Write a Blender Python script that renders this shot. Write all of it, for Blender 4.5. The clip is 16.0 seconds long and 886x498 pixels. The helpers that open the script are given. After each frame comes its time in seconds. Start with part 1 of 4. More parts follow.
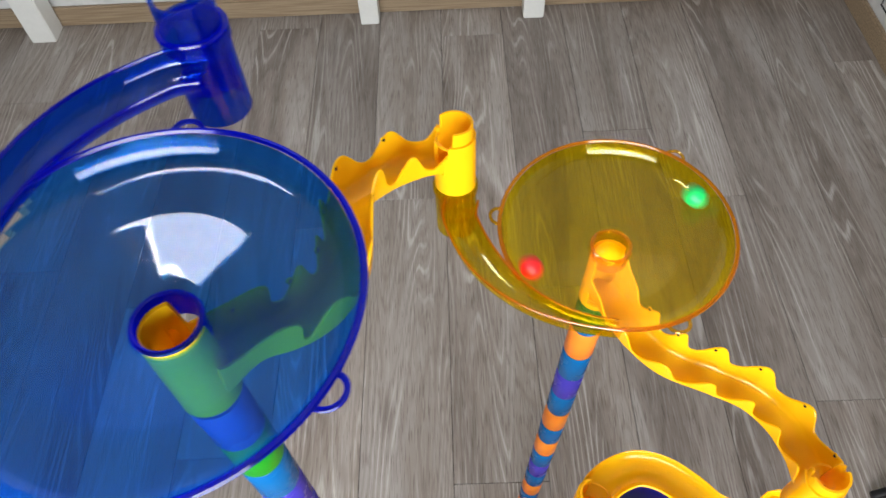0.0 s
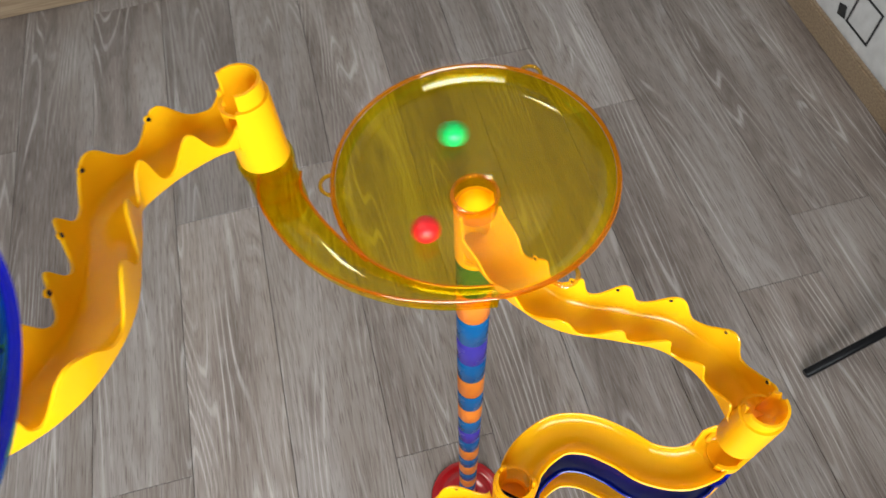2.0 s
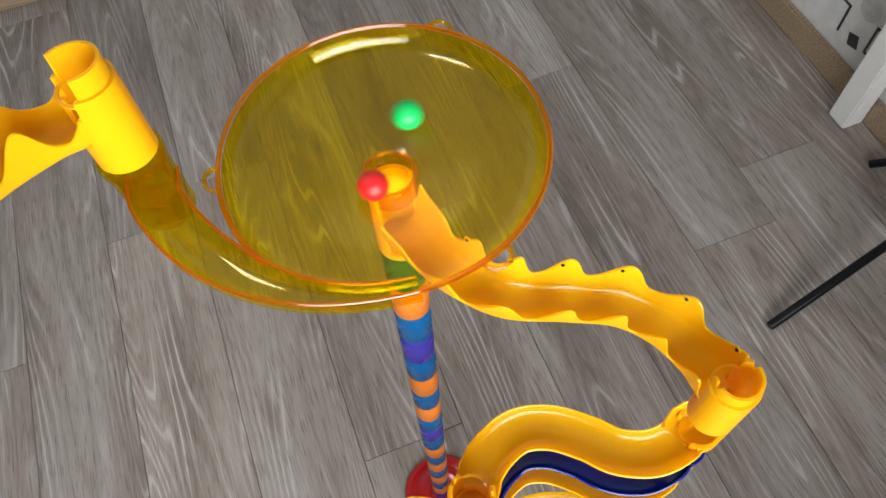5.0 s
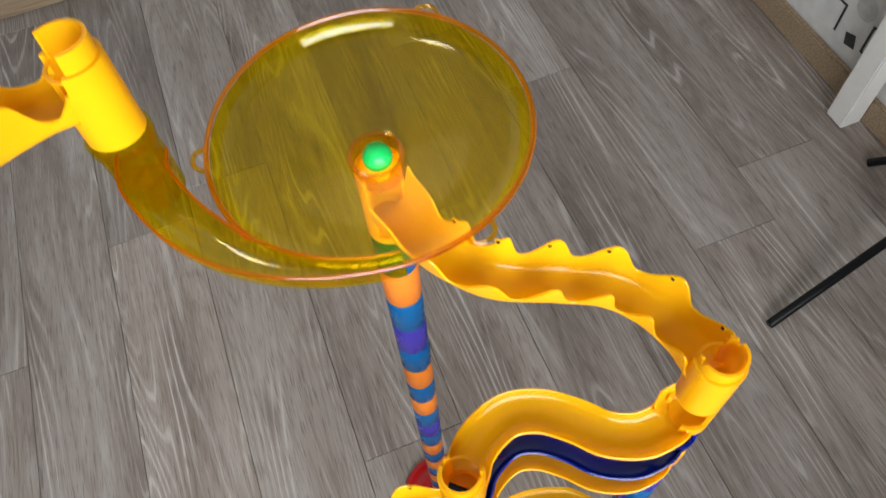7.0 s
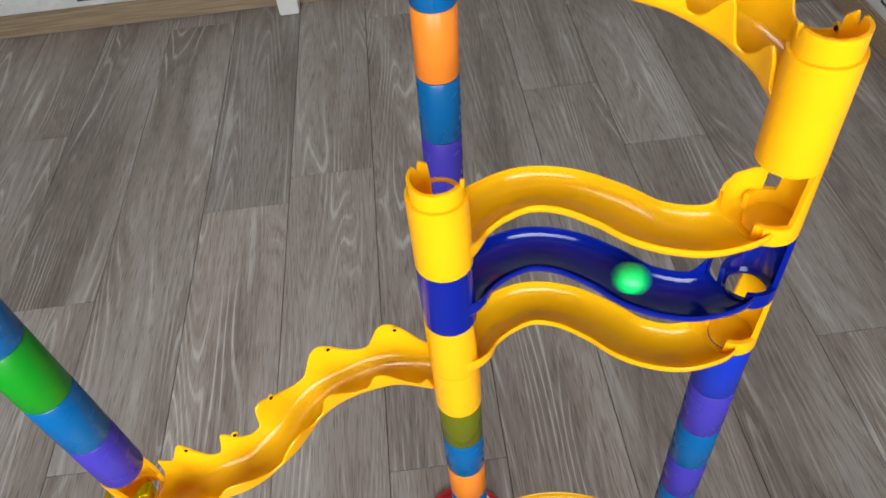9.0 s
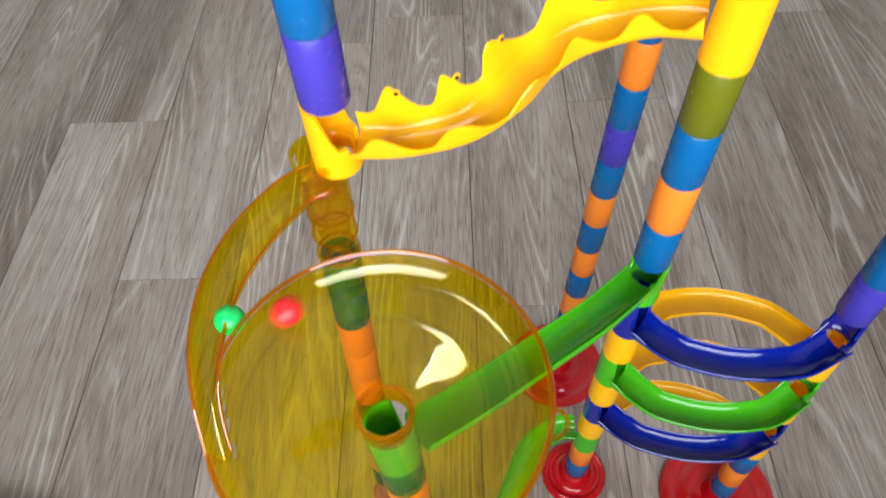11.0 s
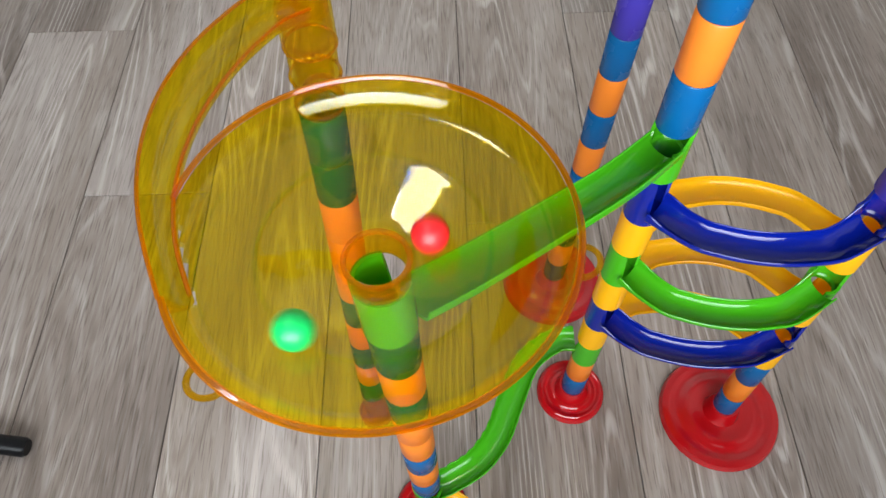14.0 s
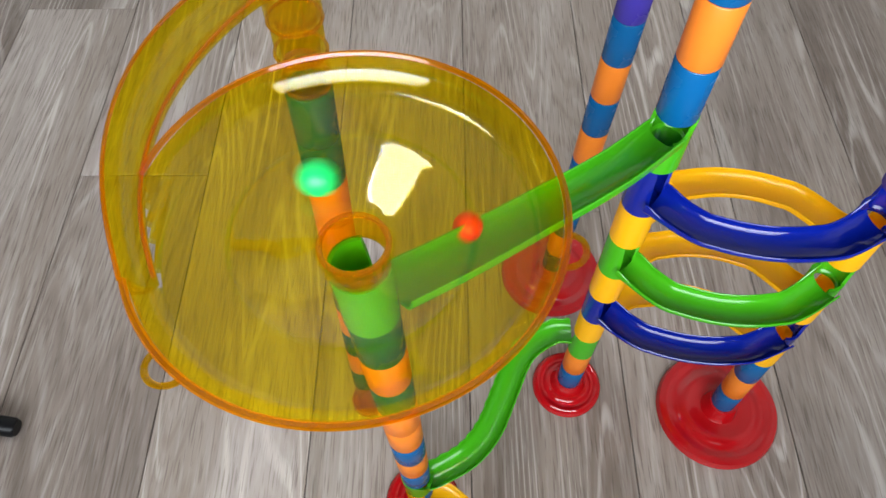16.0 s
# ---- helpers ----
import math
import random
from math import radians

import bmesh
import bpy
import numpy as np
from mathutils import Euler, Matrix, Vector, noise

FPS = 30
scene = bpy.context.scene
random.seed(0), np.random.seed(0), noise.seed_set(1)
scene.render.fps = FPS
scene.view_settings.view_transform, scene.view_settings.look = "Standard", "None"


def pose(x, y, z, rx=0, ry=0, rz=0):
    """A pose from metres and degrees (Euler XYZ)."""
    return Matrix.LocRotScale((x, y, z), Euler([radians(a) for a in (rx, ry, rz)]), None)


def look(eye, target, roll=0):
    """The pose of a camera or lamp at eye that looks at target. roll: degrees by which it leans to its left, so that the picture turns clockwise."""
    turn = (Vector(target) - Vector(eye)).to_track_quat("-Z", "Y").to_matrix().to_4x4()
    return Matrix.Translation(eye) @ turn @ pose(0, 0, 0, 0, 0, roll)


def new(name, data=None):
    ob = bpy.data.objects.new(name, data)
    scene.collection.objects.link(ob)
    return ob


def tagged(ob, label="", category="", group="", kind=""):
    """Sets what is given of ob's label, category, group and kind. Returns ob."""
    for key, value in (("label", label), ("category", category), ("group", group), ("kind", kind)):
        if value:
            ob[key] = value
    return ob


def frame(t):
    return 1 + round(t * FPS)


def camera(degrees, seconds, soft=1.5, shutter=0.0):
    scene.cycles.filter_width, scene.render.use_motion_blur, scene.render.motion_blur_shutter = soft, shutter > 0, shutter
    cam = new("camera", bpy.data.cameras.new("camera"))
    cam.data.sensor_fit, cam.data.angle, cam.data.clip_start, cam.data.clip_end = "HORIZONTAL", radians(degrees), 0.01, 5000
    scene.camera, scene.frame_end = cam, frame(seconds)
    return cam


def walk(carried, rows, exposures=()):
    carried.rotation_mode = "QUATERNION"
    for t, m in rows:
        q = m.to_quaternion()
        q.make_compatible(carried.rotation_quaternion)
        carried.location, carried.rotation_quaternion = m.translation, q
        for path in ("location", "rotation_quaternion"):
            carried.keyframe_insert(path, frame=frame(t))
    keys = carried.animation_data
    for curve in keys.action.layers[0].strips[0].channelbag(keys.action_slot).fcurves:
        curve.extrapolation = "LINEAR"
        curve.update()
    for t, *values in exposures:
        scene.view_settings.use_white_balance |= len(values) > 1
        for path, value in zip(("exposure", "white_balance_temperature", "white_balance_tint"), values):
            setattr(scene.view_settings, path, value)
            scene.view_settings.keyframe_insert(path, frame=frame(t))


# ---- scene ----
cam = camera(63.7, 16.0, 1.5, 0.5)
PATH = [
    (0, (0.421, 0.338, 1.335), (0.281, 1.478, -0.303), -3.6),
    (0.5, (0.444, 0.356, 1.315), (0.332, 1.47, -0.342), -4.4),
    (1, (0.456, 0.376, 1.291), (0.426, 1.444, -0.4), -5.4),
    (1.5, (0.464, 0.386, 1.278), (0.483, 1.439, -0.422), -6.4),
    (2, (0.467, 0.399, 1.264), (0.529, 1.413, -0.459), -6.3),
    (2.5, (0.48, 0.42, 1.234), (0.605, 1.383, -0.515), -7.5),
    (3, (0.488, 0.432, 1.219), (0.637, 1.375, -0.538), -7.8),
    (3.5, (0.488, 0.437, 1.215), (0.645, 1.393, -0.535), -7.3),
    (4, (0.489, 0.432, 1.215), (0.653, 1.384, -0.537), -7.1),
    (6.5, (0.492, 0.415, 1.219), (0.648, 1.398, -0.516), -7.4),
    (7, (0.494, 0.405, 1.212), (0.653, 1.388, -0.522), -7.8),
    (7.5, (0.479, 0.363, 1.155), (0.604, 1.357, -0.576), -6.5),
    (8, (0.468, 0.34, 1.106), (0.541, 1.43, -0.569), -7.9),
    (8.5, (0.504, 0.312, 1.049), (0.472, 1.532, -0.536), -6.7),
    (9, (0.517, 0.281, 1.012), (0.417, 1.602, -0.485), -6.5),
    (9.5, (0.506, 0.264, 0.984), (0.406, 1.625, -0.478), -4.8),
    (9.8, (0.475, 0.252, 0.965), (0.31, 1.575, -0.525), -3.5),
    (10, (0.447, 0.241, 0.944), (0.24, 1.526, -0.575), -4.9),
    (10.2, (0.424, 0.233, 0.927), (0.222, 1.491, -0.614), -4.4),
    (12.3, (0.381, 0.162, 0.816), (0.282, 1.27, -0.846), -2.6),
    (12.5, (0.382, 0.165, 0.813), (0.285, 1.271, -0.85), -2.4),
    (13, (0.382, 0.172, 0.805), (0.276, 1.267, -0.865), -2.3),
    (13.5, (0.383, 0.177, 0.8), (0.277, 1.262, -0.877), -2.1),
    (14, (0.381, 0.187, 0.792), (0.285, 1.262, -0.891), -1.4),
    (14.5, (0.385, 0.191, 0.787), (0.286, 1.257, -0.902), -1.4),
    (15, (0.385, 0.193, 0.785), (0.278, 1.251, -0.908), -1.3),
    (15.5, (0.383, 0.195, 0.782), (0.27, 1.24, -0.919), -1.6),
    (16, (0.39, 0.194, 0.78), (0.28, 1.242, -0.92), -0.9),
]
walk(cam, [(t, look(eye, target, roll)) for t, eye, target, roll in PATH],
     [(0, 0.2), (4, 0.0), (7, -0.04), (9.5, -0.18), (10.2, 0.1), (12.3, 0.34), (16, 0.34)])

# ---- light ----
world = bpy.data.worlds.new("world")
scene.world = world
world.use_nodes = True
sky = world.node_tree.nodes.new("ShaderNodeTexSky")
sky.sky_type, sky.sun_disc = "NISHITA", False
sky.sun_elevation, sky.sun_rotation = radians(38), radians(200)
world.node_tree.links.new(sky.outputs[0], world.node_tree.nodes["Background"].inputs[0])
world.node_tree.nodes["Background"].inputs[1].default_value = 0.12
scene.cycles.transparent_max_bounces = 24

ROOM_TURN = radians(5.2)


def room(u, v, z=0.0):
    """A place in the room's own axes (u along the far wall, v towards it)."""
    c, s = math.cos(ROOM_TURN), math.sin(ROOM_TURN)
    return Vector((u * c - v * s, u * s + v * c, z))


def daylight(name, u0, u1, z0, z1, v, power, turn, colour):
    lamp = bpy.data.lights.new(name, "AREA")
    lamp.shape, lamp.size, lamp.size_y, lamp.energy, lamp.color = "RECTANGLE", u1 - u0, z1 - z0, power, colour
    lamp.spread = radians(118)
    ob = new(name, lamp)
    ob.matrix_basis = Matrix.Translation(room((u0 + u1) / 2, v, (z0 + z1) / 2)) @ pose(0, 0, 0, 90, 0, turn + math.degrees(ROOM_TURN))
    return ob


SOUTH_V = -0.72
WIN = (-0.55, 1.15, 0.60, 1.85)
daylight("window_daylight", WIN[0] + 0.03, WIN[1] - 0.03, WIN[2] + 0.03, WIN[3] - 0.03, SOUTH_V - 0.02, 40, 0, (0.90, 0.96, 1.0))

FAR_V = 2.12


# ---- materials ----
def material(name):
    m = bpy.data.materials.new(name)
    m.use_nodes = True
    nodes = m.node_tree.nodes
    return m, nodes, m.node_tree.links, nodes["Principled BSDF"]


def add(nodes, kind, **values):
    n = nodes.new(kind)
    for k, v in values.items():
        n.inputs[k.replace("_", " ")].default_value = v
    return n


def scratches(nodes, links, scale, strength):
    """Fine moulding unevenness as bump."""
    tc = nodes.new("ShaderNodeTexCoord")
    n = add(nodes, "ShaderNodeTexNoise", Scale=scale, Detail=3.0)
    links.new(tc.outputs["Object"], n.inputs["Vector"])
    b = add(nodes, "ShaderNodeBump", Strength=strength, Distance=0.001)
    links.new(n.outputs["Fac"], b.inputs["Height"])
    return n, b


def plastic(name, colour, rough=0.2, glow=0.0, see=0.0, ior=1.5):
    """Moulded toy plastic; see: how far light passes through it."""
    m, nodes, links, p = material(name)
    n, b = scratches(nodes, links, 60.0, 0.04)
    links.new(b.outputs[0], p.inputs["Normal"])
    mix = nodes.new("ShaderNodeMix")
    mix.data_type = "RGBA"
    mix.inputs["A"].default_value = (*colour, 1)
    mix.inputs["B"].default_value = (*[c * 0.88 for c in colour], 1)
    links.new(n.outputs["Fac"], mix.inputs["Factor"])
    links.new(mix.outputs["Result"], p.inputs["Base Color"])
    r = add(nodes, "ShaderNodeMapRange")
    r.inputs["To Min"].default_value, r.inputs["To Max"].default_value = rough * 0.8, rough * 1.25
    links.new(n.outputs["Fac"], r.inputs["Value"])
    links.new(r.outputs[0], p.inputs["Roughness"])
    p.inputs["IOR"].default_value = ior
    out = nodes["Material Output"]
    if glow:
        t = nodes.new("ShaderNodeBsdfTranslucent")
        t.inputs["Color"].default_value = (*colour, 1)
        s = add(nodes, "ShaderNodeMixShader", Fac=glow)
        links.new(p.outputs[0], s.inputs[1])
        links.new(t.outputs[0], s.inputs[2])
        links.new(s.outputs[0], out.inputs[0])
    if see:
        t = nodes.new("ShaderNodeBsdfTransparent")
        t.inputs["Color"].default_value = (*[c ** 0.5 for c in colour], 1)
        s2 = add(nodes, "ShaderNodeMixShader", Fac=see)
        links.new(out.inputs[0].links[0].from_socket, s2.inputs[1])
        links.new(t.outputs[0], s2.inputs[2])
        links.new(s2.outputs[0], out.inputs[0])
    return m


def clear_plastic(name, tint, haze, haze_part=0.06, rough=0.05):
    """Thin clear tinted plastic: tinted see-through, a little haze, and a gloss that grows at grazing angles."""
    m, nodes, links, p = material(name)
    nodes.remove(p)
    n, b = scratches(nodes, links, 28.0, 0.05)
    t = nodes.new("ShaderNodeBsdfTransparent")
    t.inputs["Color"].default_value = (*tint, 1)
    d = nodes.new("ShaderNodeBsdfTranslucent")
    d.inputs["Color"].default_value = (*haze, 1)
    links.new(b.outputs[0], d.inputs["Normal"])
    g = nodes.new("ShaderNodeBsdfGlossy")
    g.inputs["Roughness"].default_value = rough
    lw = add(nodes, "ShaderNodeLayerWeight", Blend=0.5)
    links.new(b.outputs[0], lw.inputs["Normal"])
    po = nodes.new("ShaderNodeMath")
    po.operation = "POWER"
    po.inputs[1].default_value = 5.0
    links.new(lw.outputs["Facing"], po.inputs[0])
    f = nodes.new("ShaderNodeMapRange")
    f.inputs["To Min"].default_value, f.inputs["To Max"].default_value = 0.045, 0.55
    links.new(po.outputs[0], f.inputs["Value"])
    links.new(b.outputs[0], g.inputs["Normal"])
    a = add(nodes, "ShaderNodeMixShader", Fac=haze_part)
    links.new(t.outputs[0], a.inputs[1])
    links.new(d.outputs[0], a.inputs[2])
    c = nodes.new("ShaderNodeMixShader")
    links.new(f.outputs[0], c.inputs[0])
    links.new(a.outputs[0], c.inputs[1])
    links.new(g.outputs[0], c.inputs[2])
    links.new(c.outputs[0], nodes["Material Output"].inputs[0])
    return m


YELLOW = plastic("yellow_plastic", (0.97, 0.575, 0.008), 0.13, glow=0.45)
BLUE = plastic("dark_blue_plastic", (0.002, 0.010, 0.21), 0.10, glow=0.12)
GREEN = plastic("bright_green_plastic", (0.062, 0.43, 0.010), 0.13, glow=0.28)
RED = plastic("red_plastic", (0.40, 0.004, 0.007), 0.10)
TUBE_BLUE = plastic("blue_tube_plastic", (0.003, 0.135, 0.38), 0.26, glow=0.25, see=0.2)
TUBE_ORANGE = plastic("orange_tube_plastic", (0.9, 0.28, 0.03), 0.3, glow=0.25, see=0.2)
TUBE_PURPLE = plastic("violet_tube_plastic", (0.07, 0.05, 0.44), 0.26, glow=0.25, see=0.2)
TUBE_GREEN = plastic("green_tube_plastic", (0.008, 0.28, 0.015), 0.3, glow=0.25, see=0.1)
TUBE_DEEP = plastic("deep_blue_tube_plastic", (0.01, 0.035, 0.42), 0.25, glow=0.2, see=0.12)
TUBE_OLIVE = plastic("olive_tube_plastic", (0.16, 0.17, 0.01), 0.25, glow=0.2, see=0.25)
AMBER = clear_plastic("clear_amber_plastic", (1.0, 0.89, 0.11), (1.0, 0.66, 0.02), 0.07, 0.03)
AMBER_THICK = clear_plastic("thick_amber_plastic", (1.0, 0.80, 0.10), (1.0, 0.62, 0.02), 0.22, 0.04)
AMBER_RIM = clear_plastic("amber_edge_plastic", (1.0, 0.70, 0.05), (1.0, 0.45, 0.006), 0.32, 0.04)
CLEAR_BLUE = clear_plastic("clear_blue_plastic", (0.17, 0.54, 0.95), (0.002, 0.10, 0.75), 0.10, 0.03)
THICK_BLUE = clear_plastic("thick_blue_plastic", (0.10, 0.36, 0.92), (0.003, 0.06, 0.75), 0.14, 0.03)
BLUE_RIM = clear_plastic("blue_edge_plastic", (0.06, 0.12, 0.8), (0.01, 0.03, 0.65), 0.5, 0.1)
BALL_RED = plastic("red_ball_plastic", (0.70, 0.012, 0.016), 0.38)
BALL_GREEN = plastic("green_ball_plastic", (0.0, 0.50, 0.10), 0.38)
# black of the metal stands; also the shade filled into the track eyelets
BLACK = plastic("black_metal_and_hole_shade", (0.004, 0.004, 0.005), 0.35, ior=1.28)
WHITE_PAINT = plastic("white_lacquer", (0.72, 0.70, 0.66), 0.4)


def plank_material():
    """Grey limed oak laminate: bands, streaks, cathedral grain and dark pores, varied plank by plank."""
    m, nodes, links, p = material("grey_oak_laminate")
    tc = nodes.new("ShaderNodeTexCoord")
    info = nodes.new("ShaderNodeObjectInfo")
    shift = nodes.new("ShaderNodeVectorMath")
    shift.operation = "MULTIPLY_ADD"
    mul = nodes.new("ShaderNodeCombineXYZ")
    for i, k in enumerate((7.0, 31.0, 13.0)):
        s = nodes.new("ShaderNodeMath")
        s.operation = "MULTIPLY"
        s.inputs[1].default_value = k
        links.new(info.outputs["Random"], s.inputs[0])
        links.new(s.outputs[0], mul.inputs[i])
    shift.inputs[1].default_value = (1, 1, 1)
    links.new(tc.outputs["Object"], shift.inputs[0])
    links.new(mul.outputs[0], shift.inputs[2])

    def stretched(sx, sy):
        mp = nodes.new("ShaderNodeMapping")
        mp.inputs["Scale"].default_value = (sx, sy, 1)
        links.new(shift.outputs[0], mp.inputs[0])
        return mp.outputs[0]

    big = add(nodes, "ShaderNodeTexNoise", Scale=1.0, Detail=2.0, Distortion=0.6)
    links.new(stretched(7.0, 1.1), big.inputs["Vector"])
    # growth rings: iso-lines of a stretched noise
    ring = add(nodes, "ShaderNodeTexNoise", Scale=1.0, Detail=1.5, Roughness=0.45, Distortion=0.22)
    links.new(stretched(9.5, 0.75), ring.inputs["Vector"])
    mr = nodes.new("ShaderNodeMath")
    mr.operation = "MULTIPLY"
    mr.inputs[1].default_value = 150.0
    links.new(ring.outputs["Fac"], mr.inputs[0])
    sn = nodes.new("ShaderNodeMath")
    sn.operation = "SINE"
    links.new(mr.outputs[0], sn.inputs[0])
    rings = nodes.new("ShaderNodeMapRange")
    rings.inputs["From Min"].default_value, rings.inputs["From Max"].default_value = 0.62, 1.0
    links.new(sn.outputs[0], rings.inputs["Value"])
    streak = add(nodes, "ShaderNodeTexNoise", Scale=1.0, Detail=5.0, Roughness=0.6)
    links.new(stretched(260.0, 15.0), streak.inputs["Vector"])
    pore = add(nodes, "ShaderNodeTexNoise", Scale=1.0, Detail=2.0)
    links.new(stretched(520.0, 22.0), pore.inputs["Vector"])

    ramp = nodes.new("ShaderNodeValToRGB")
    cr = ramp.color_ramp
    cr.elements[0].position, cr.elements[0].color = 0.28, (0.152, 0.119, 0.099, 1)
    cr.elements[1].position, cr.elements[1].color = 0.72, (0.345, 0.304, 0.281, 1)
    mid = cr.elements.new(0.5)
    mid.color = (0.254, 0.211, 0.183, 1)
    links.new(big.outputs["Fac"], ramp.inputs["Fac"])

    def blend(kind, factor, a, colour):
        mx = nodes.new("ShaderNodeMix")
        mx.data_type, mx.blend_type = "RGBA", kind
        mx.inputs["B"].default_value = colour
        links.new(a, mx.inputs["A"])
        links.new(factor, mx.inputs["Factor"])
        return mx.outputs["Result"]

    def scaled(sock, a, b, lo=0.0, hi=1.0):
        r = nodes.new("ShaderNodeMapRange")
        r.inputs["From Min"].default_value, r.inputs["From Max"].default_value = a, b
        r.inputs["To Min"].default_value, r.inputs["To Max"].default_value = lo, hi
        links.new(sock, r.inputs["Value"])
        return r.outputs[0]

    patch = add(nodes, "ShaderNodeTexNoise", Scale=1.0, Detail=2.0)
    links.new(stretched(16.0, 3.0), patch.inputs["Vector"])
    vary = nodes.new("ShaderNodeMath")
    vary.operation = "MULTIPLY"
    links.new(scaled(rings.outputs[0], 0.0, 1.0, 0.0, 0.62), vary.inputs[0])
    links.new(scaled(patch.outputs["Fac"], 0.44, 0.66), vary.inputs[1])
    col = blend("MIX", vary.outputs[0], ramp.outputs[0], (0.56, 0.52, 0.49, 1))
    # the late wood of each ring is darker than the early wood
    col = blend("MULTIPLY", scaled(sn.outputs[0], -0.35, -1.0, 0.0, 0.30), col, (0.48, 0.42, 0.38, 1))
    col = blend("MIX", scaled(streak.outputs["Fac"], 0.50, 0.74, 0.0, 0.26), col, (0.56, 0.535, 0.515, 1))
    col = blend("MULTIPLY", scaled(pore.outputs["Fac"], 0.54, 0.68, 0.0, 0.62), col, (0.36, 0.31, 0.28, 1))
    knot = nodes.new("ShaderNodeTexVoronoi")
    knot.inputs["Scale"].default_value = 1.0
    links.new(stretched(6.0, 1.7), knot.inputs["Vector"])
    col = blend("MULTIPLY", scaled(knot.outputs["Distance"], 0.11, 0.015, 0.0, 0.7), col, (0.36, 0.29, 0.25, 1))
    tone = nodes.new("ShaderNodeHueSaturation")
    links.new(col, tone.inputs["Color"])
    links.new(info.outputs["Alpha"], tone.inputs["Value"])
    links.new(tone.outputs[0], p.inputs["Base Color"])
    links.new(scaled(streak.outputs["Fac"], 0.3, 0.7, 0.28, 0.44), p.inputs["Roughness"])
    p.inputs["Specular IOR Level"].default_value = 0.5
    b = add(nodes, "ShaderNodeBump", Strength=0.25, Distance=0.0006)
    links.new(streak.outputs["Fac"], b.inputs["Height"])
    links.new(b.outputs[0], p.inputs["Normal"])
    return m


def stained(name, colour, other, scale, rough, stretch=(1, 1, 1), bump=0.1):
    m, nodes, links, p = material(name)
    tc = nodes.new("ShaderNodeTexCoord")
    mp = nodes.new("ShaderNodeMapping")
    mp.inputs["Scale"].default_value = stretch
    links.new(tc.outputs["Object"], mp.inputs[0])
    n = add(nodes, "ShaderNodeTexNoise", Scale=scale, Detail=6.0)
    links.new(mp.outputs[0], n.inputs["Vector"])
    ramp = nodes.new("ShaderNodeValToRGB")
    ramp.color_ramp.elements[0].color, ramp.color_ramp.elements[1].color = (*colour, 1), (*other, 1)
    ramp.color_ramp.elements[0].position, ramp.color_ramp.elements[1].position = 0.35, 0.65
    links.new(n.outputs["Fac"], ramp.inputs["Fac"])
    links.new(ramp.outputs[0], p.inputs["Base Color"])
    p.inputs["Roughness"].default_value = rough
    b = add(nodes, "ShaderNodeBump", Strength=bump, Distance=0.001)
    links.new(n.outputs["Fac"], b.inputs["Height"])
    links.new(b.outputs[0], p.inputs["Normal"])
    return m


PLANK = plank_material()
UNDERLAY = stained("dark_floor_joint", (0.05, 0.04, 0.035), (0.09, 0.075, 0.065), 40, 0.8)
BASE_WOOD = stained("oak_baseboard", (0.22, 0.15, 0.09), (0.32, 0.235, 0.15), 5, 0.45, (1.5, 40, 40))
PAPER = stained("pale_wallpaper", (0.52, 0.51, 0.49), (0.60, 0.59, 0.57), 30, 0.8)
PAPER_DARK = stained("dark_wallpaper_print", (0.015, 0.015, 0.016), (0.03, 0.03, 0.03), 60, 0.7)
PAPER_GREY = stained("grey_wallpaper_print", (0.38, 0.37, 0.36), (0.48, 0.47, 0.45), 60, 0.7)
CEILING = stained("white_ceiling_paint", (0.55, 0.54, 0.52), (0.60, 0.59, 0.57), 8, 0.9)
# made-up dark tone for the walls out of view, to cut bounced light
TAUPE = stained("dark_taupe_unseen_wall", (0.12, 0.11, 0.10), (0.15, 0.14, 0.13), 12, 0.9)


# ---- building helpers ----
def link(name, bm, mat, parent=None, label="", m=None, smooth=True):
    me = bpy.data.meshes.new(name)
    bmesh.ops.recalc_face_normals(bm, faces=bm.faces)
    bm.to_mesh(me)
    bm.free()
    if smooth:
        for poly in me.polygons:
            poly.use_smooth = True
        me.set_sharp_from_angle(angle=radians(38))
    me.materials.append(mat)
    ob = new(name, me)
    if m is not None:
        ob.matrix_basis = m
    ob.parent = parent
    if label:
        ob["label"] = label
    return ob


def part(name, bm, mat, parent, label="", m=None):
    return link(name, bm, mat, parent, label, m)


def shared(name, me, parent, m):
    ob = new(name, me)
    ob.matrix_basis = m
    ob.parent = parent
    return ob


def thing(name, label, category, group="", m=None):
    ob = new(name)
    ob.empty_display_size = 0.01
    if m is not None:
        ob.matrix_basis = m
    return tagged(ob, label, category, group)


def box(bm, x0, x1, y0, y1, z0, z1, bevel=0.0):
    verts = [bm.verts.new((x, y, z)) for z in (z0, z1) for x, y in ((x0, y0), (x1, y0), (x1, y1), (x0, y1))]
    for f in ((0, 3, 2, 1), (4, 5, 6, 7), (0, 1, 5, 4), (1, 2, 6, 5), (2, 3, 7, 6), (3, 0, 4, 7)):
        bm.faces.new([verts[i] for i in f])
    if bevel:
        bmesh.ops.bevel(bm, geom=[e for e in bm.edges if all(v in verts for v in e.verts)], offset=bevel, segments=2, affect="EDGES")
    return bm


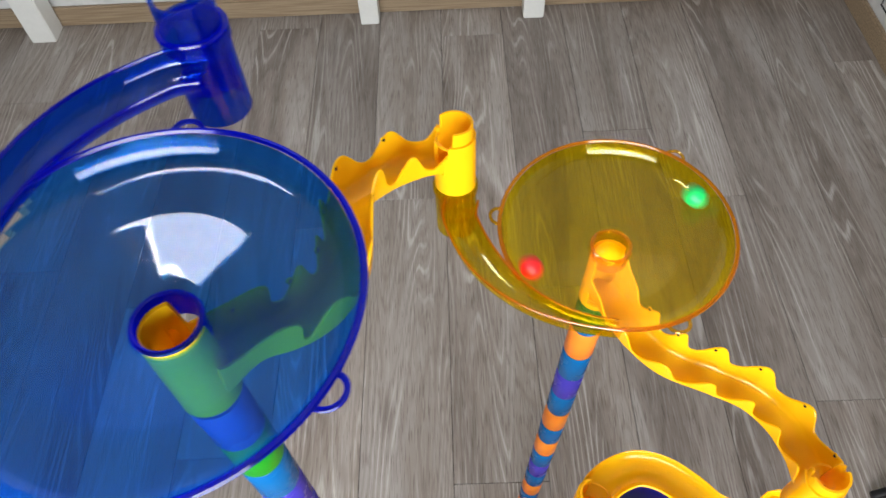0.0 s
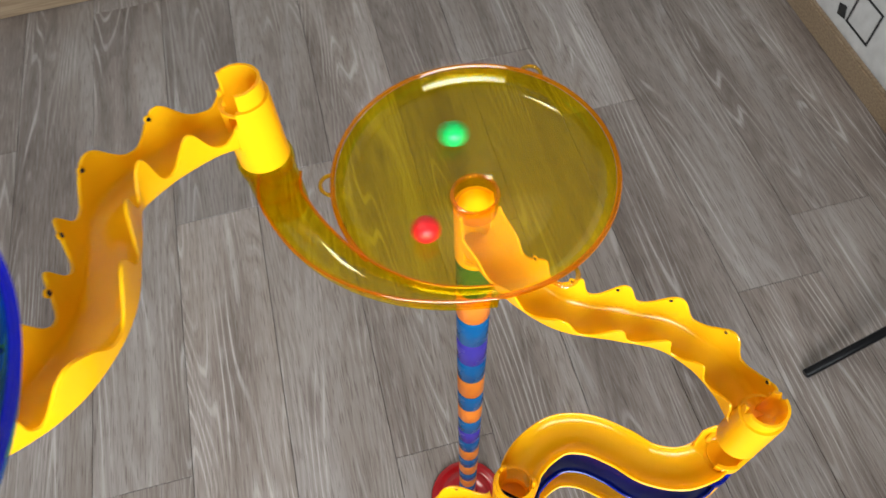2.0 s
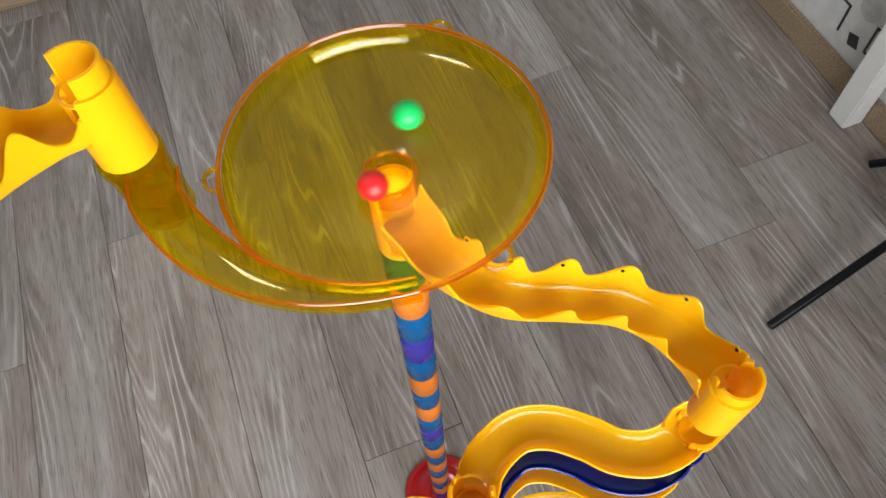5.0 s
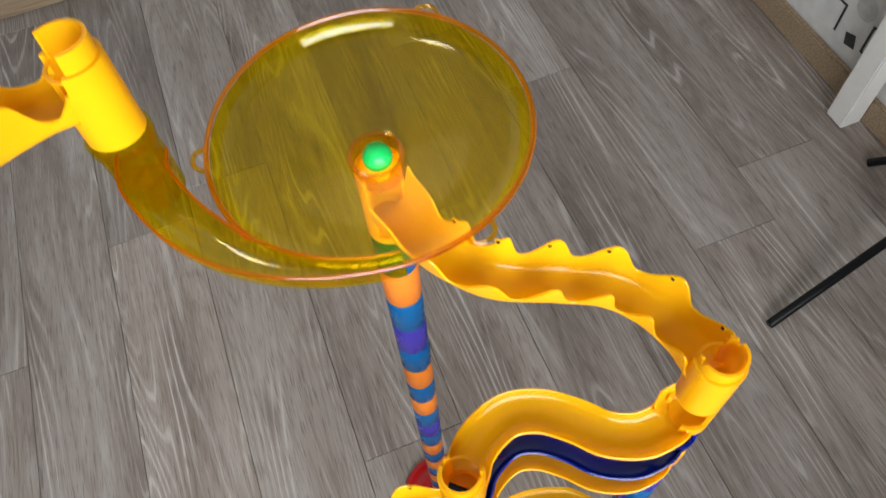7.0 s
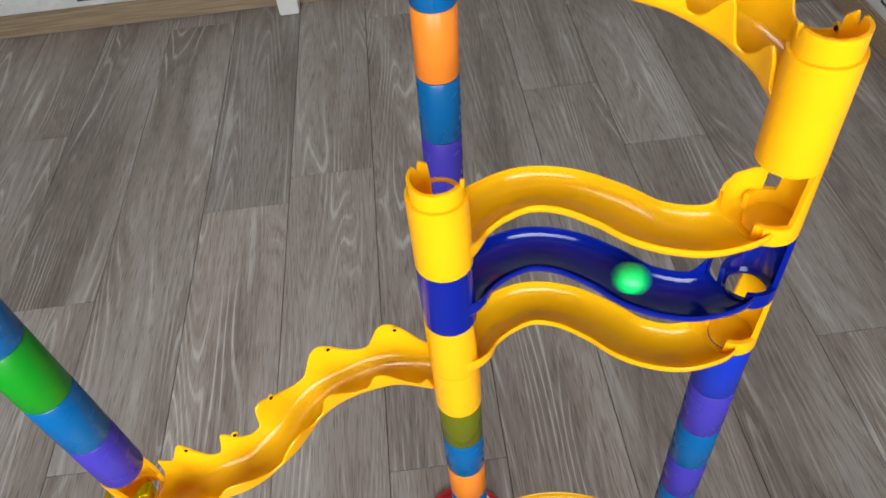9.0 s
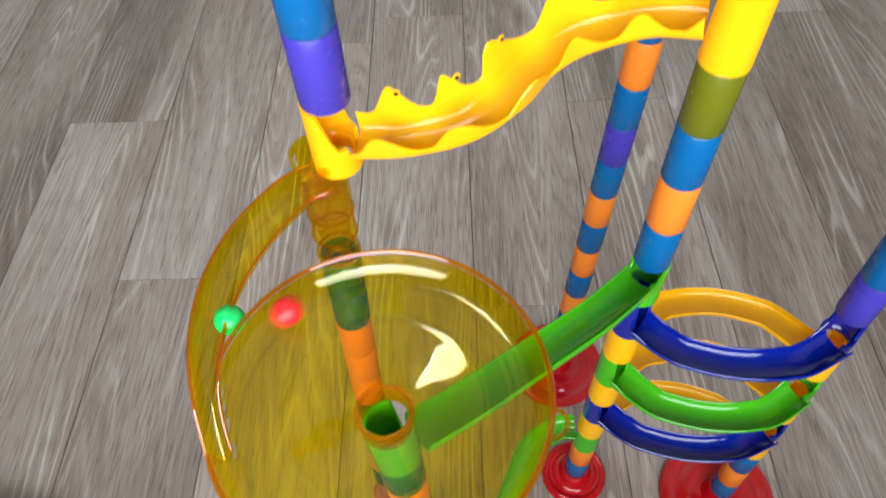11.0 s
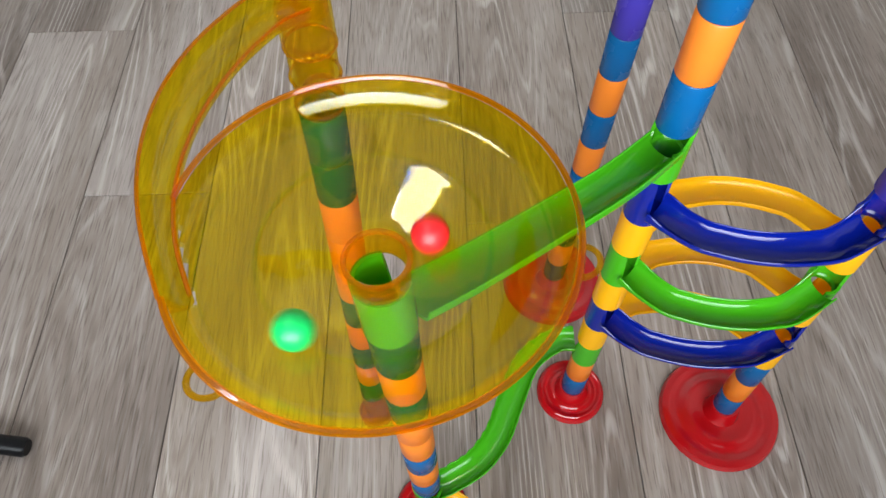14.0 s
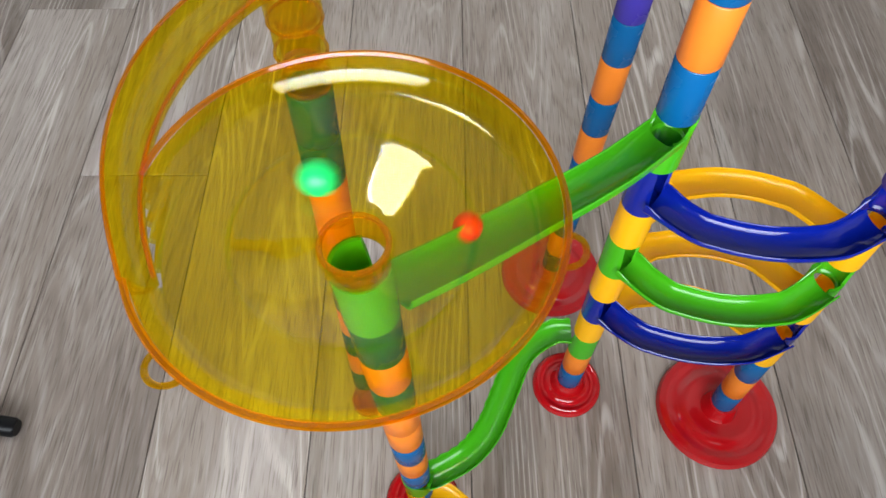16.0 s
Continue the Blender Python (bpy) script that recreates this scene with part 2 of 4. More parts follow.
def lathe(profile, n=64, close=False):
    """A solid of revolution from a list of (radius, z)."""
    bm = bmesh.new()
    rings = []
    for r, z in profile:
        if r < 1e-6:
            rings.append([bm.verts.new((0, 0, z))])
        else:
            rings.append([bm.verts.new((r * math.cos(2 * math.pi * i / n), r * math.sin(2 * math.pi * i / n), z)) for i in range(n)])
    pairs = list(zip(rings, rings[1:])) + ([(rings[-1], rings[0])] if close else [])
    for a, b in pairs:
        for i in range(n):
            j = (i + 1) % n
            if len(a) == 1 and len(b) == 1:
                continue
            if len(a) == 1:
                bm.faces.new((a[0], b[i], b[j]))
            elif len(b) == 1:
                bm.faces.new((a[i], a[j], b[0]))
            else:
                bm.faces.new((a[i], a[j], b[j], b[i]))
    return bm


def shell_tube(r0, r1, z0, top, n=60, bottom=None):
    """A tube of outer radius r0 and inner radius r1 from z0 to a top that may differ round it: top(angle)."""
    bm = bmesh.new()
    cols = []
    for i in range(n):
        a = 2 * math.pi * i / n
        c, s = math.cos(a), math.sin(a)
        zt = top(a) if callable(top) else top
        zb = bottom(a) if bottom else z0
        cols.append([bm.verts.new((r * c, r * s, z)) for r, z in ((r0, zb), (r0, zt), (r1, zt), (r1, zb))])
    for i in range(n):
        a, b = cols[i], cols[(i + 1) % n]
        for k in range(4):
            l = (k + 1) % 4
            bm.faces.new((a[k], b[k], b[l], a[l]))
    return bm


def away(a, b):
    """Smallest angle between two directions, in radians."""
    return abs((a - b + math.pi) % (2 * math.pi) - math.pi)


def spline(points, n):
    """A smooth line through points, evenly resampled."""
    pts = [Vector(p) for p in points]
    pts = [pts[0] * 2 - pts[1]] + pts + [pts[-1] * 2 - pts[-2]]
    fine = []
    for i in range(1, len(pts) - 2):
        a, b, c, d = pts[i - 1:i + 3]
        for k in range(24):
            t = k / 24
            fine.append(0.5 * ((2 * b) + (c - a) * t + (2 * a - 5 * b + 4 * c - d) * t * t + (3 * b - a - 3 * c + d) * t ** 3))
    fine.append(pts[-2])
    run = [0.0]
    for a, b in zip(fine, fine[1:]):
        run.append(run[-1] + (b - a).length)
    out = []
    k = 0
    for i in range(n + 1):
        s = run[-1] * i / n
        while k < len(run) - 2 and run[k + 1] < s:
            k += 1
        f = (s - run[k]) / max(run[k + 1] - run[k], 1e-9)
        out.append(fine[k].lerp(fine[k + 1], f))
    return out, run[-1]


def channel(points, radius, wall, left, right, n=72, arc=9, flare=0.0, depth=0.8):
    """A gutter swept along points (the line of its floor): a rounded floor with side walls of heights left(s), right(s) above the
    floor, s from 0 to 1 along it. radius: half its width, a number or a function of s; depth: of the rounding, in radii."""
    line, length = spline(points, n)
    bm = bmesh.new()
    rows = []
    for i, p in enumerate(line):
        a, b = line[max(i - 1, 0)], line[min(i + 1, n)]
        f = (b - a).normalized()
        side = Vector((f.y, -f.x, 0)).normalized()
        up = side.cross(f)
        s = i / n
        half = radius(s) if callable(radius) else radius
        deep = half * depth
        hl, hr = max(left(s), deep + 0.001), max(right(s), deep + 0.001)
        outer, inner = [], []
        for r, d, into in ((half, deep, outer), (half - wall, deep - wall, inner)):
            into.append(p - side * (r + flare * (hl - deep)) + up * (hl - 0.0006))
            for k in range(arc + 1):
                t = math.pi * k / arc
                into.append(p + up * deep - side * r * math.cos(t) - up * d * math.sin(t))
            into.append(p + side * (r + flare * (hr - deep)) + up * (hr - 0.0006))
        ltop = p - side * (half - wall / 2 + flare * (hl - deep)) + up * hl
        rtop = p + side * (half - wall / 2 + flare * (hr - deep)) + up * hr
        rows.append([bm.verts.new(v) for v in [ltop] + outer + [rtop] + inner[::-1]])
    m = len(rows[0])
    for a, b in zip(rows, rows[1:]):
        for k in range(m):
            l = (k + 1) % m
            bm.faces.new((a[k], a[l], b[l], b[k]))
    for row in (rows[0], rows[-1]):
        bm.faces.new((row[0], row[1], row[-1]))
        for k in range(1, arc + 3):
            bm.faces.new((row[k], row[k + 1], row[-k - 1], row[-k]))
        bm.faces.new((row[arc + 3], row[arc + 4], row[arc + 5]))
    return bm, line


def ring(bm, centre, major, minor, arc0, arc1, across, up, n=18, m=8):
    """A bent round bar: part of a ring in the plane of the directions across and up."""
    across, up = Vector(across).normalized(), Vector(up).normalized()
    normal = across.cross(up)
    rows = []
    for i in range(n + 1):
        a = arc0 + (arc1 - arc0) * i / n
        d = across * math.cos(a) + up * math.sin(a)
        c = Vector(centre) + d * major
        rows.append([bm.verts.new(c + d * minor * math.cos(2 * math.pi * k / m) + normal * minor * math.sin(2 * math.pi * k / m)) for k in range(m)])
    for a, b in zip(rows, rows[1:]):
        for k in range(m):
            l = (k + 1) % m
            bm.faces.new((a[k], a[l], b[l], b[k]))
    bm.faces.new(rows[0][::-1])
    bm.faces.new(rows[-1])
    return bm


def bar(bm, a, b, r, n=14):
    a, b = Vector(a), Vector(b)
    f = (b - a).normalized()
    s = f.orthogonal().normalized()
    t = f.cross(s)
    rows = [[bm.verts.new(c + (s * math.cos(2 * math.pi * k / n) + t * math.sin(2 * math.pi * k / n)) * q) for k in range(n)]
            for c, q in ((a, r * 0.8), (a + f * r * 0.3, r), (b - f * r * 0.3, r), (b, r * 0.8))]
    for p, q in zip(rows, rows[1:]):
        for k in range(n):
            l = (k + 1) % n
            bm.faces.new((p[k], p[l], q[l], q[k]))
    bm.faces.new(rows[0][::-1])
    bm.faces.new(rows[-1])
    return bm


# ---- room ----
EAST_U, WEST_U, HEIGHT = 1.625, -1.75, 2.55
RT = Matrix.Rotation(ROOM_TURN, 4, "Z")


def structure(name, bm, mat, label, smooth=False):
    ob = link(name, bm, mat, m=RT.copy(), smooth=smooth)
    return tagged(ob, label, name.split("_")[0], kind="structure")


floor = structure("floor", box(bmesh.new(), WEST_U, EAST_U, SOUTH_V, FAR_V, -0.03, -0.0025), UNDERLAY, "grey limed oak laminate floor laid in long planks")
structure("wall_north", box(bmesh.new(), WEST_U - 0.12, EAST_U + 0.12, FAR_V, FAR_V + 0.12, -0.03, HEIGHT), PAPER, "pale wall papered with a dark geometric print")
structure("wall_east", box(bmesh.new(), EAST_U, EAST_U + 0.12, SOUTH_V - 0.12, FAR_V, -0.03, HEIGHT), PAPER, "pale wall papered with a dark geometric print")
structure("wall_west", box(bmesh.new(), WEST_U - 0.12, WEST_U, SOUTH_V - 0.12, FAR_V, -0.03, HEIGHT), TAUPE, "unseen taupe wall, kept dark to hold back bounced light")
bm = bmesh.new()
box(bm, WEST_U, WIN[0], SOUTH_V - 0.12, SOUTH_V, -0.03, HEIGHT)
box(bm, WIN[1], EAST_U, SOUTH_V - 0.12, SOUTH_V, -0.03, HEIGHT)
box(bm, WIN[0], WIN[1], SOUTH_V - 0.12, SOUTH_V, -0.03, WIN[2])
box(bm, WIN[0], WIN[1], SOUTH_V - 0.12, SOUTH_V, WIN[3], HEIGHT)
structure("wall_south", bm, TAUPE, "unseen taupe wall with a wide window opening, kept dark to hold back bounced light")
structure("ceiling", box(bmesh.new(), WEST_U - 0.12, EAST_U + 0.12, SOUTH_V - 0.12, FAR_V + 0.12, HEIGHT, HEIGHT + 0.08), CEILING, "plain white painted ceiling")
structure("baseboard_north", box(bmesh.new(), WEST_U, EAST_U - 0.016, FAR_V - 0.016, FAR_V, 0.0, 0.062, 0.004), BASE_WOOD, "oak coloured skirting board")
structure("baseboard_east", box(bmesh.new(), EAST_U - 0.016, EAST_U, SOUTH_V, FAR_V, 0.0, 0.062, 0.004), BASE_WOOD, "oak coloured skirting board")


GLOW, nodes_, links_, p_ = material("lamp_diffuser")
p_.inputs["Base Color"].default_value = (0.85, 0.85, 0.85, 1)
p_.inputs["Emission Color"].default_value = (1.0, 0.97, 0.92, 1)
p_.inputs["Emission Strength"].default_value = 11.0
lamp = thing("ceiling_light", "lit long white ceiling light with a frosted cover", "ceiling light", m=Matrix.Translation((-0.40, 0.66, HEIGHT)) @ RT)
part("housing", box(bmesh.new(), -0.33, 0.33, -0.19, 0.19, -0.03, 0.0, 0.006), WHITE_PAINT, lamp)
part("diffuser", box(bmesh.new(), -0.315, 0.315, -0.175, 0.175, -0.055, -0.031, 0.012), GLOW, lamp, "frosted glowing cover")


# ---- tower axes ----
def axis(top, bottom):
    a, b = Vector(top), Vector(bottom)

    def at(z):
        return b + (a - b) * ((z - b.z) / (a.z - b.z))

    lean = Vector((0, 0, 1)).rotation_difference((a - b).normalized()).to_matrix().to_4x4()
    return at, lean


AX1_TOP = axis((0.303, 0.4550, 1.09), (0.3035, 0.4607, 0.633))
AX1_LOW = axis((0.293, 0.4595, 0.56), (0.280, 0.462, 0.128))
AX2 = axis((0.5035, 0.628, 0.93), (0.477, 0.651, 0.0))
AX3 = axis((0.501, 0.4925, 0.80), (0.497, 0.504, 0.0))
AX4 = axis((0.6425, 0.4965, 0.85), (0.6645, 0.489, 0.0))
AX5 = axis((0.341, 0.334, 0.555), (0.347, 0.362, 0.0))


def on(ax, z):
    at, lean = ax
    return Matrix.Translation(at(z)) @ lean


R_OUT, R_IN = 0.0129, 0.0113
TUBE_MESH = {}


def tube_mesh(mat, h):
    """A stacking tube: body, thin shoulder line and a narrower sleeve that plugs into the next tube."""
    key = (mat.name, round(h, 4))
    if key not in TUBE_MESH:
        g = 0.0003
        bm = lathe([(R_OUT - 0.0004, g), (R_OUT, g + 0.0006), (R_OUT, h - 0.0008), (R_OUT - 0.0004, h - 0.0002), (R_IN - 0.0001, h - 0.0002), (R_IN - 0.0001, h + 0.0014),
                    (R_IN - 0.0014, h + 0.0014), (R_IN - 0.0014, 0.010), (R_IN, 0.009), (R_IN, g)], 40, close=True)
        ob = link("tube", bm, mat)
        TUBE_MESH[key] = ob.data
        bpy.data.objects.remove(ob)
    return TUBE_MESH[key]


COLOURS = dict(b=TUBE_BLUE, o=TUBE_ORANGE, p=TUBE_PURPLE, g=TUBE_GREEN, d=TUBE_DEEP, v=TUBE_OLIVE, a=AMBER)


def base_plate(parent, m, r, h):
    bm = lathe([(0, 0), (r, 0), (r, 0.004), (r - 0.0025, 0.0085), (r * 0.88, 0.0098), (r * 0.82, 0.0094), (r * 0.77, 0.0076), (r * 0.70, 0.0074), (r * 0.64, 0.0102), (r * 0.57, 0.0118), (r * 0.50, 0.0120),
                (r * 0.44, 0.0104), (R_OUT + 0.007, 0.0108), (R_OUT + 0.0035, h - 0.004), (R_OUT + 0.002, h), (R_IN, h), (R_IN, 0.012), (0, 0.012)], 72)
    return part("base", bm, RED, parent, "round stepped red plastic foot", m)


def tower(label, ax, bands, foot=None, group="marble run towers"):
    """bands: (z of the lower end, z of the upper end, colour letter). foot: radius and height of the base plate."""
    low = min(b[0] for b in bands)
    t = thing("marble_run_tower", label, "toy tower", group)
    for z0, z1, c in bands:
        shared("tube", tube_mesh(COLOURS[c], z1 - z0), t, on(ax, z0))
    if foot:
        base_plate(t, Matrix.Translation(ax[0](0.0)), *foot)
    return t


def stack(z, letters, pitch):
    """Equal tubes from z downwards."""
    out = []
    for c in letters:
        out.append((z - pitch, z, c))
        z -= pitch
    return out


def even(z1, z0, letters):
    return stack(z1, letters, (z1 - z0) / len(letters))


tower("tall tower of blue, green and violet translucent tubes", AX1_TOP, even(1.052, 0.8107, "bgbppg") + even(0.8107, 0.6333, "bgbp"))
low_tower = tower("tower of blue and orange translucent tubes", AX1_LOW, [(0.505, 0.5515, "a")] + even(0.505, 0.425, "bb") + even(0.425, 0.295, "ooo") + even(0.295, 0.075, "bobob"))
tower("tower of blue, orange and violet tubes on a red foot", AX2, even(0.8605, 0.588, "bobpbo") + even(0.588, 0.018, "bobpbobobobop"), (0.061, 0.026))
tower("tower of blue and orange tubes below the curved tracks", AX3, even(0.6357, 0.4618, "vbob") + even(0.108, 0.018, "ob"), (0.0385, 0.024))
tower("tower of blue and violet tubes on a wide red foot", AX4, even(0.688, 0.412, "dpbpbp") + even(0.152, 0.022, "bob"), (0.0665, 0.03))
tower("tower of blue and orange tubes on a red foot", AX5, even(0.489, 0.132, "boboobob") + even(0.09, 0.02, "bo"), (0.0385, 0.024))


# ---- tracks ----
def cup(name, parent, ax, z0, z1, exit_angle, mat, crown=0.0, gap=0.62, open_from=0.12, tabs=False, closed=False, scoop=False):
    """The round socket at a track's end. exit_angle: where the gutter leaves it; crown: a collar above it, with tabs or plain."""
    h = z1 - z0
    lip = open_from * h
    crown_steps = crown and not tabs

    def top(a):
        d = away(a, exit_angle)
        if scoop:
            k = min(max((d - 1.9) / 0.25, 0.0), 1.0)
            return lip if d < 0.75 else lip + 0.0095 + (h - lip - 0.0095) * k * k * (3 - 2 * k)
        if d < gap:
            return lip
        if crown:
            return lip + (h - lip) * 0.62 if crown_steps and d < gap + 0.26 else h
        low = min(lip + 0.009, h)
        k = min(max((d - gap) / 0.22, 0.0), 1.0) if closed or gap > 1 else min(max((d - 1.0) / 0.9, 0.0), 1.0)
        return low + (h - low) * k * k * (3 - 2 * k)

    socket = part(name, shell_tube(R_OUT + 0.0006, R_IN - 0.0002, 0.0004, top, 96), mat, parent, "", on(ax, z0))
    part("socket_floor", lathe([(0.0 if closed else 0.0094, lip + 0.0006), (R_IN - 0.0003, lip + 0.0022), (R_IN - 0.0003, lip + 0.0006), (0.0 if closed else 0.0094, lip - 0.001)], 40, close=not closed), mat, socket)
    if crown:
        def ctop(a):
            d = away(a, exit_angle)
            if d < gap + (0.48 if crown_steps else 0.08):
                return -0.003
            if not tabs:
                return crown
            x = d - gap - 0.08
            return crown * (1.0 - 0.6 * max(0.0, 1 - abs(x - 0.5) / 0.16) - 0.3 * max(0.0, 1 - x / 0.3))
        part("collar", shell_tube(R_IN + 0.0006, R_IN - 0.0010, -0.004, ctop, 96), mat, socket, "notched collar", Matrix.Translation((0, 0, h)))


def bumps(count, low, high, phase=0.0, sharp=1.0, quiet=0.0, back=False):
    """Waves with one steep side: behind the crest, or before it with back."""
    def f(s):
        q = min(s / quiet, 1.0) if quiet else 1.0
        x = (s * count + phase + (-0.02 if back else 0.18)) % 1.0
        x = (1 - x if back else x) ** 1.35
        w = 0.5 - 0.5 * math.cos(2 * math.pi * x)
        return low + (high - low) * w ** sharp * q * q
    return f


def flat(h):
    return lambda s: h


def eyelets(parent, line, heights, count, phase, radius, side_sign, mat, size=0.0016):
    """Small moulded eyelets near the crest of each wave."""
    n = len(line) - 1
    if count > 10:
        return
    for k in range(int(count) + 2):
        s = (k + 0.42 - phase) / count
        if not 0.06 < s < 0.96:
            continue
        i = min(max(int(round(s * n)), 1), n - 1)
        f = (line[i + 1] - line[i - 1]).normalized()
        side = Vector((f.y, -f.x, 0)).normalized() * side_sign
        c = line[i] + side * (radius - 0.0008) + Vector((0, 0, heights(s) - 0.0032))
        bm = bmesh.new()
        ring(bm, c, size, 0.0007, 0, 2 * math.pi, f, (0, 0, 1), 14, 6)
        part("eyelet", bm, mat, parent)
        # solid black plug in place of the shade inside the open eyelet
        plug = bmesh.new()
        bar(plug, c - side * 0.0012, c + side * 0.0012, size * 0.72, 10)
        part("eyelet_dark_plug", plug, BLACK, parent)


def wavy_track(label, points, mat, waves, group="wavy tracks", radius=0.0128, low=0.0165, high=0.0285, right_low=0.0125, right_high=0.0215, phase=0.0, quiet=0.0, rise=0.0, back=False):
    t = thing("wavy_marble_track", label, "marble track", group)
    lf, rf = bumps(waves, low, high, phase, 1.0, quiet, back), bumps(waves, right_low, right_high, phase + 0.1, 1.0, quiet, back)
    def lifted(f):
        return lambda q: f(q) + rise * max(0.0, 1 - q / 0.16) ** 1.5
    bm, line = channel(points, radius, 0.0016, lifted(lf), lifted(rf), 168, 10, 0.12 if rise else 0.18, 0.62)
    gutter = part("gutter", bm, mat, t)
    eyelets(gutter, line, lf, waves, phase, radius + (0.0012 if rise else 0.0022), -1, mat)
    return t


def smooth_track(label, points, mat, group="curved tracks", radius=0.0143, wall=0.0100, rise=0.0, rise_end=None):
    t = thing("marble_track", label, "marble track", group)
    def side(s):
        e = max(0.0, 1 - min(s, 1 - s) / 0.10)
        return wall + (rise if s < 0.5 or rise_end is None else 0.001) * e * e * (3 - 2 * e)

    def far_side(s):
        e = max(0.0, 1 - min(s, 1 - s) / 0.13)
        return wall + (rise if s < 0.5 or rise_end is None else rise_end) * e * e * (3 - 2 * e)

    def half(s):
        e = max(0.0, 1 - min(s, 1 - s) / 0.16)
        return radius + (min(radius, 0.0133) - radius) * e
    bm, line = channel(points, half, 0.0015, far_side, side, 110, 12, 0.0, 0.60)
    part("gutter", bm, mat, t)
    return t


def heading(ax, z, p):
    c = ax[0](z)
    return math.atan2(p[1] - c.y, p[0] - c.x)


def inward(ax, p, gap):
    """The point beside a tower's axis at which a track ends, gap away from it towards p."""
    c = ax[0](p[2])
    d = (Vector(p) - c).normalized()
    return (c.x + d.x * gap, c.y + d.y * gap, p[2])


def with_cups(t, mat, ends, wide=0.62):
    """ends: (axis, lower z, upper z, first point outside, crown, lip)"""
    for ax, z0, z1, p, crown, lip in ends:
        cup("socket", t, ax, z0, z1, heading(ax, z0, p), mat, abs(crown), (0.82 if crown < 0 else 0.62) if crown else 0.72 if ax in (AX3, AXA) else wide, abs(lip), crown < 0, 0 <= lip <= 0.101 or lip > 0.8 or ax is AXA, ax is AX4 and not crown and wide > 1)


P_A = [(0.313, 0.474, 1.056), (0.325, 0.489, 1.048), (0.340, 0.508, 1.040), (0.346, 0.534, 1.031), (0.342, 0.567, 1.021), (0.338, 0.597, 1.012), (0.350, 0.621, 1.004), (0.369, 0.639, 0.998), (0.385, 0.648, 0.994)]
AXA = axis((0.2985, 0.4615, 1.099), (0.3025, 0.4565, 1.052))
AXC = axis((0.3945, 0.648, 1.02), (0.3945, 0.641, 0.93))
track = wavy_track("wavy-sided yellow plastic track between a dish and the next", [inward(AXA, (0.313, 0.474, 1.0545), 0.001)] + [(x, y, z - 0.009 + 0.006 * (i == 0)) for i, (x, y, z) in enumerate(P_A)], YELLOW, 6.67, phase=0.62, quiet=0.15, rise=0.020, low=0.0125, high=0.0265, right_low=0.0110, right_high=0.0285, back=True)
with_cups(track, YELLOW, [(AXA, 1.052, 1.099, P_A[0], 0.0, 0.42), (AXC, 0.973, 1.0145, (0.380, 0.637, 1.0), 0.0095, 0.42)], 1.3)

P_B = [(0.509, 0.618, 0.884), (0.516, 0.606, 0.880), (0.529, 0.590, 0.875), (0.549, 0.575, 0.870), (0.580, 0.566, 0.864), (0.607, 0.557, 0.858), (0.626, 0.541, 0.853), (0.637, 0.522, 0.849), (0.641, 0.509, 0.846)]
track = wavy_track("wavy-sided yellow plastic track below the amber dish", [inward(AX2, (0.509, 0.618, 0.873), 0.001)] + [(x, y, z - 0.013) for x, y, z in P_B] + [inward(AX4, (0.641, 0.509, 0.832), 0.004)], YELLOW, 6.7, phase=0.08, quiet=0.15, rise=0.020, low=0.0145, high=0.0280, right_low=0.0085, right_high=0.0250)
with_cups(track, YELLOW, [(AX2, 0.8605, 0.918, P_B[0], 0.0, 0.10), (AX4, 0.8118, 0.862, P_B[-1], -0.010, 0.25)], 1.3)

P_E = [(0.490, 0.505, 0.653), (0.462, 0.512, 0.648), (0.430, 0.508, 0.640), (0.409, 0.497, 0.633), (0.392, 0.478, 0.625), (0.371, 0.464, 0.618), (0.342, 0.459, 0.612), (0.316, 0.460, 0.608)][::-1]
track = wavy_track("wavy-sided yellow plastic track leading to the lower dish", [(x, y, z - 0.009) for x, y, z in P_E], YELLOW, 5.35, phase=0.84, low=0.0140, right_low=0.0085, right_high=0.0215, back=True)
with_cups(track, YELLOW, [(AX3, 0.6357, 0.6785, P_E[-1], 0.0, 0.05), (AX1_TOP, 0.588, 0.6325, P_E[0], 0.0, 0.25)])

P_G = [(0.486, 0.510, 0.128), (0.465, 0.508, 0.124), (0.437, 0.485, 0.119), (0.421, 0.443, 0.114), (0.409, 0.409, 0.110), (0.391, 0.384, 0.106), (0.366, 0.367, 0.102), (0.355, 0.362, 0.100)]
track = wavy_track("bright green wavy plastic track low above the floor", [(x, y, z - 0.008) for x, y, z in P_G], GREEN, 17, low=0.0112, high=0.0135, right_low=0.0108, right_high=0.0132)
with_cups(track, GREEN, [(AX3, 0.108, 0.150, P_G[0], 0.0, 0.05), (AX5, 0.092, 0.132, P_G[-1], 0.0, 0.25)])

S_PLAN = [(0.5065, 0.5015), (0.512, 0.511), (0.524, 0.5205), (0.541, 0.5265), (0.560, 0.5225), (0.578, 0.5105), (0.593, 0.497), (0.612, 0.490), (0.630, 0.492), (0.636, 0.4965)]


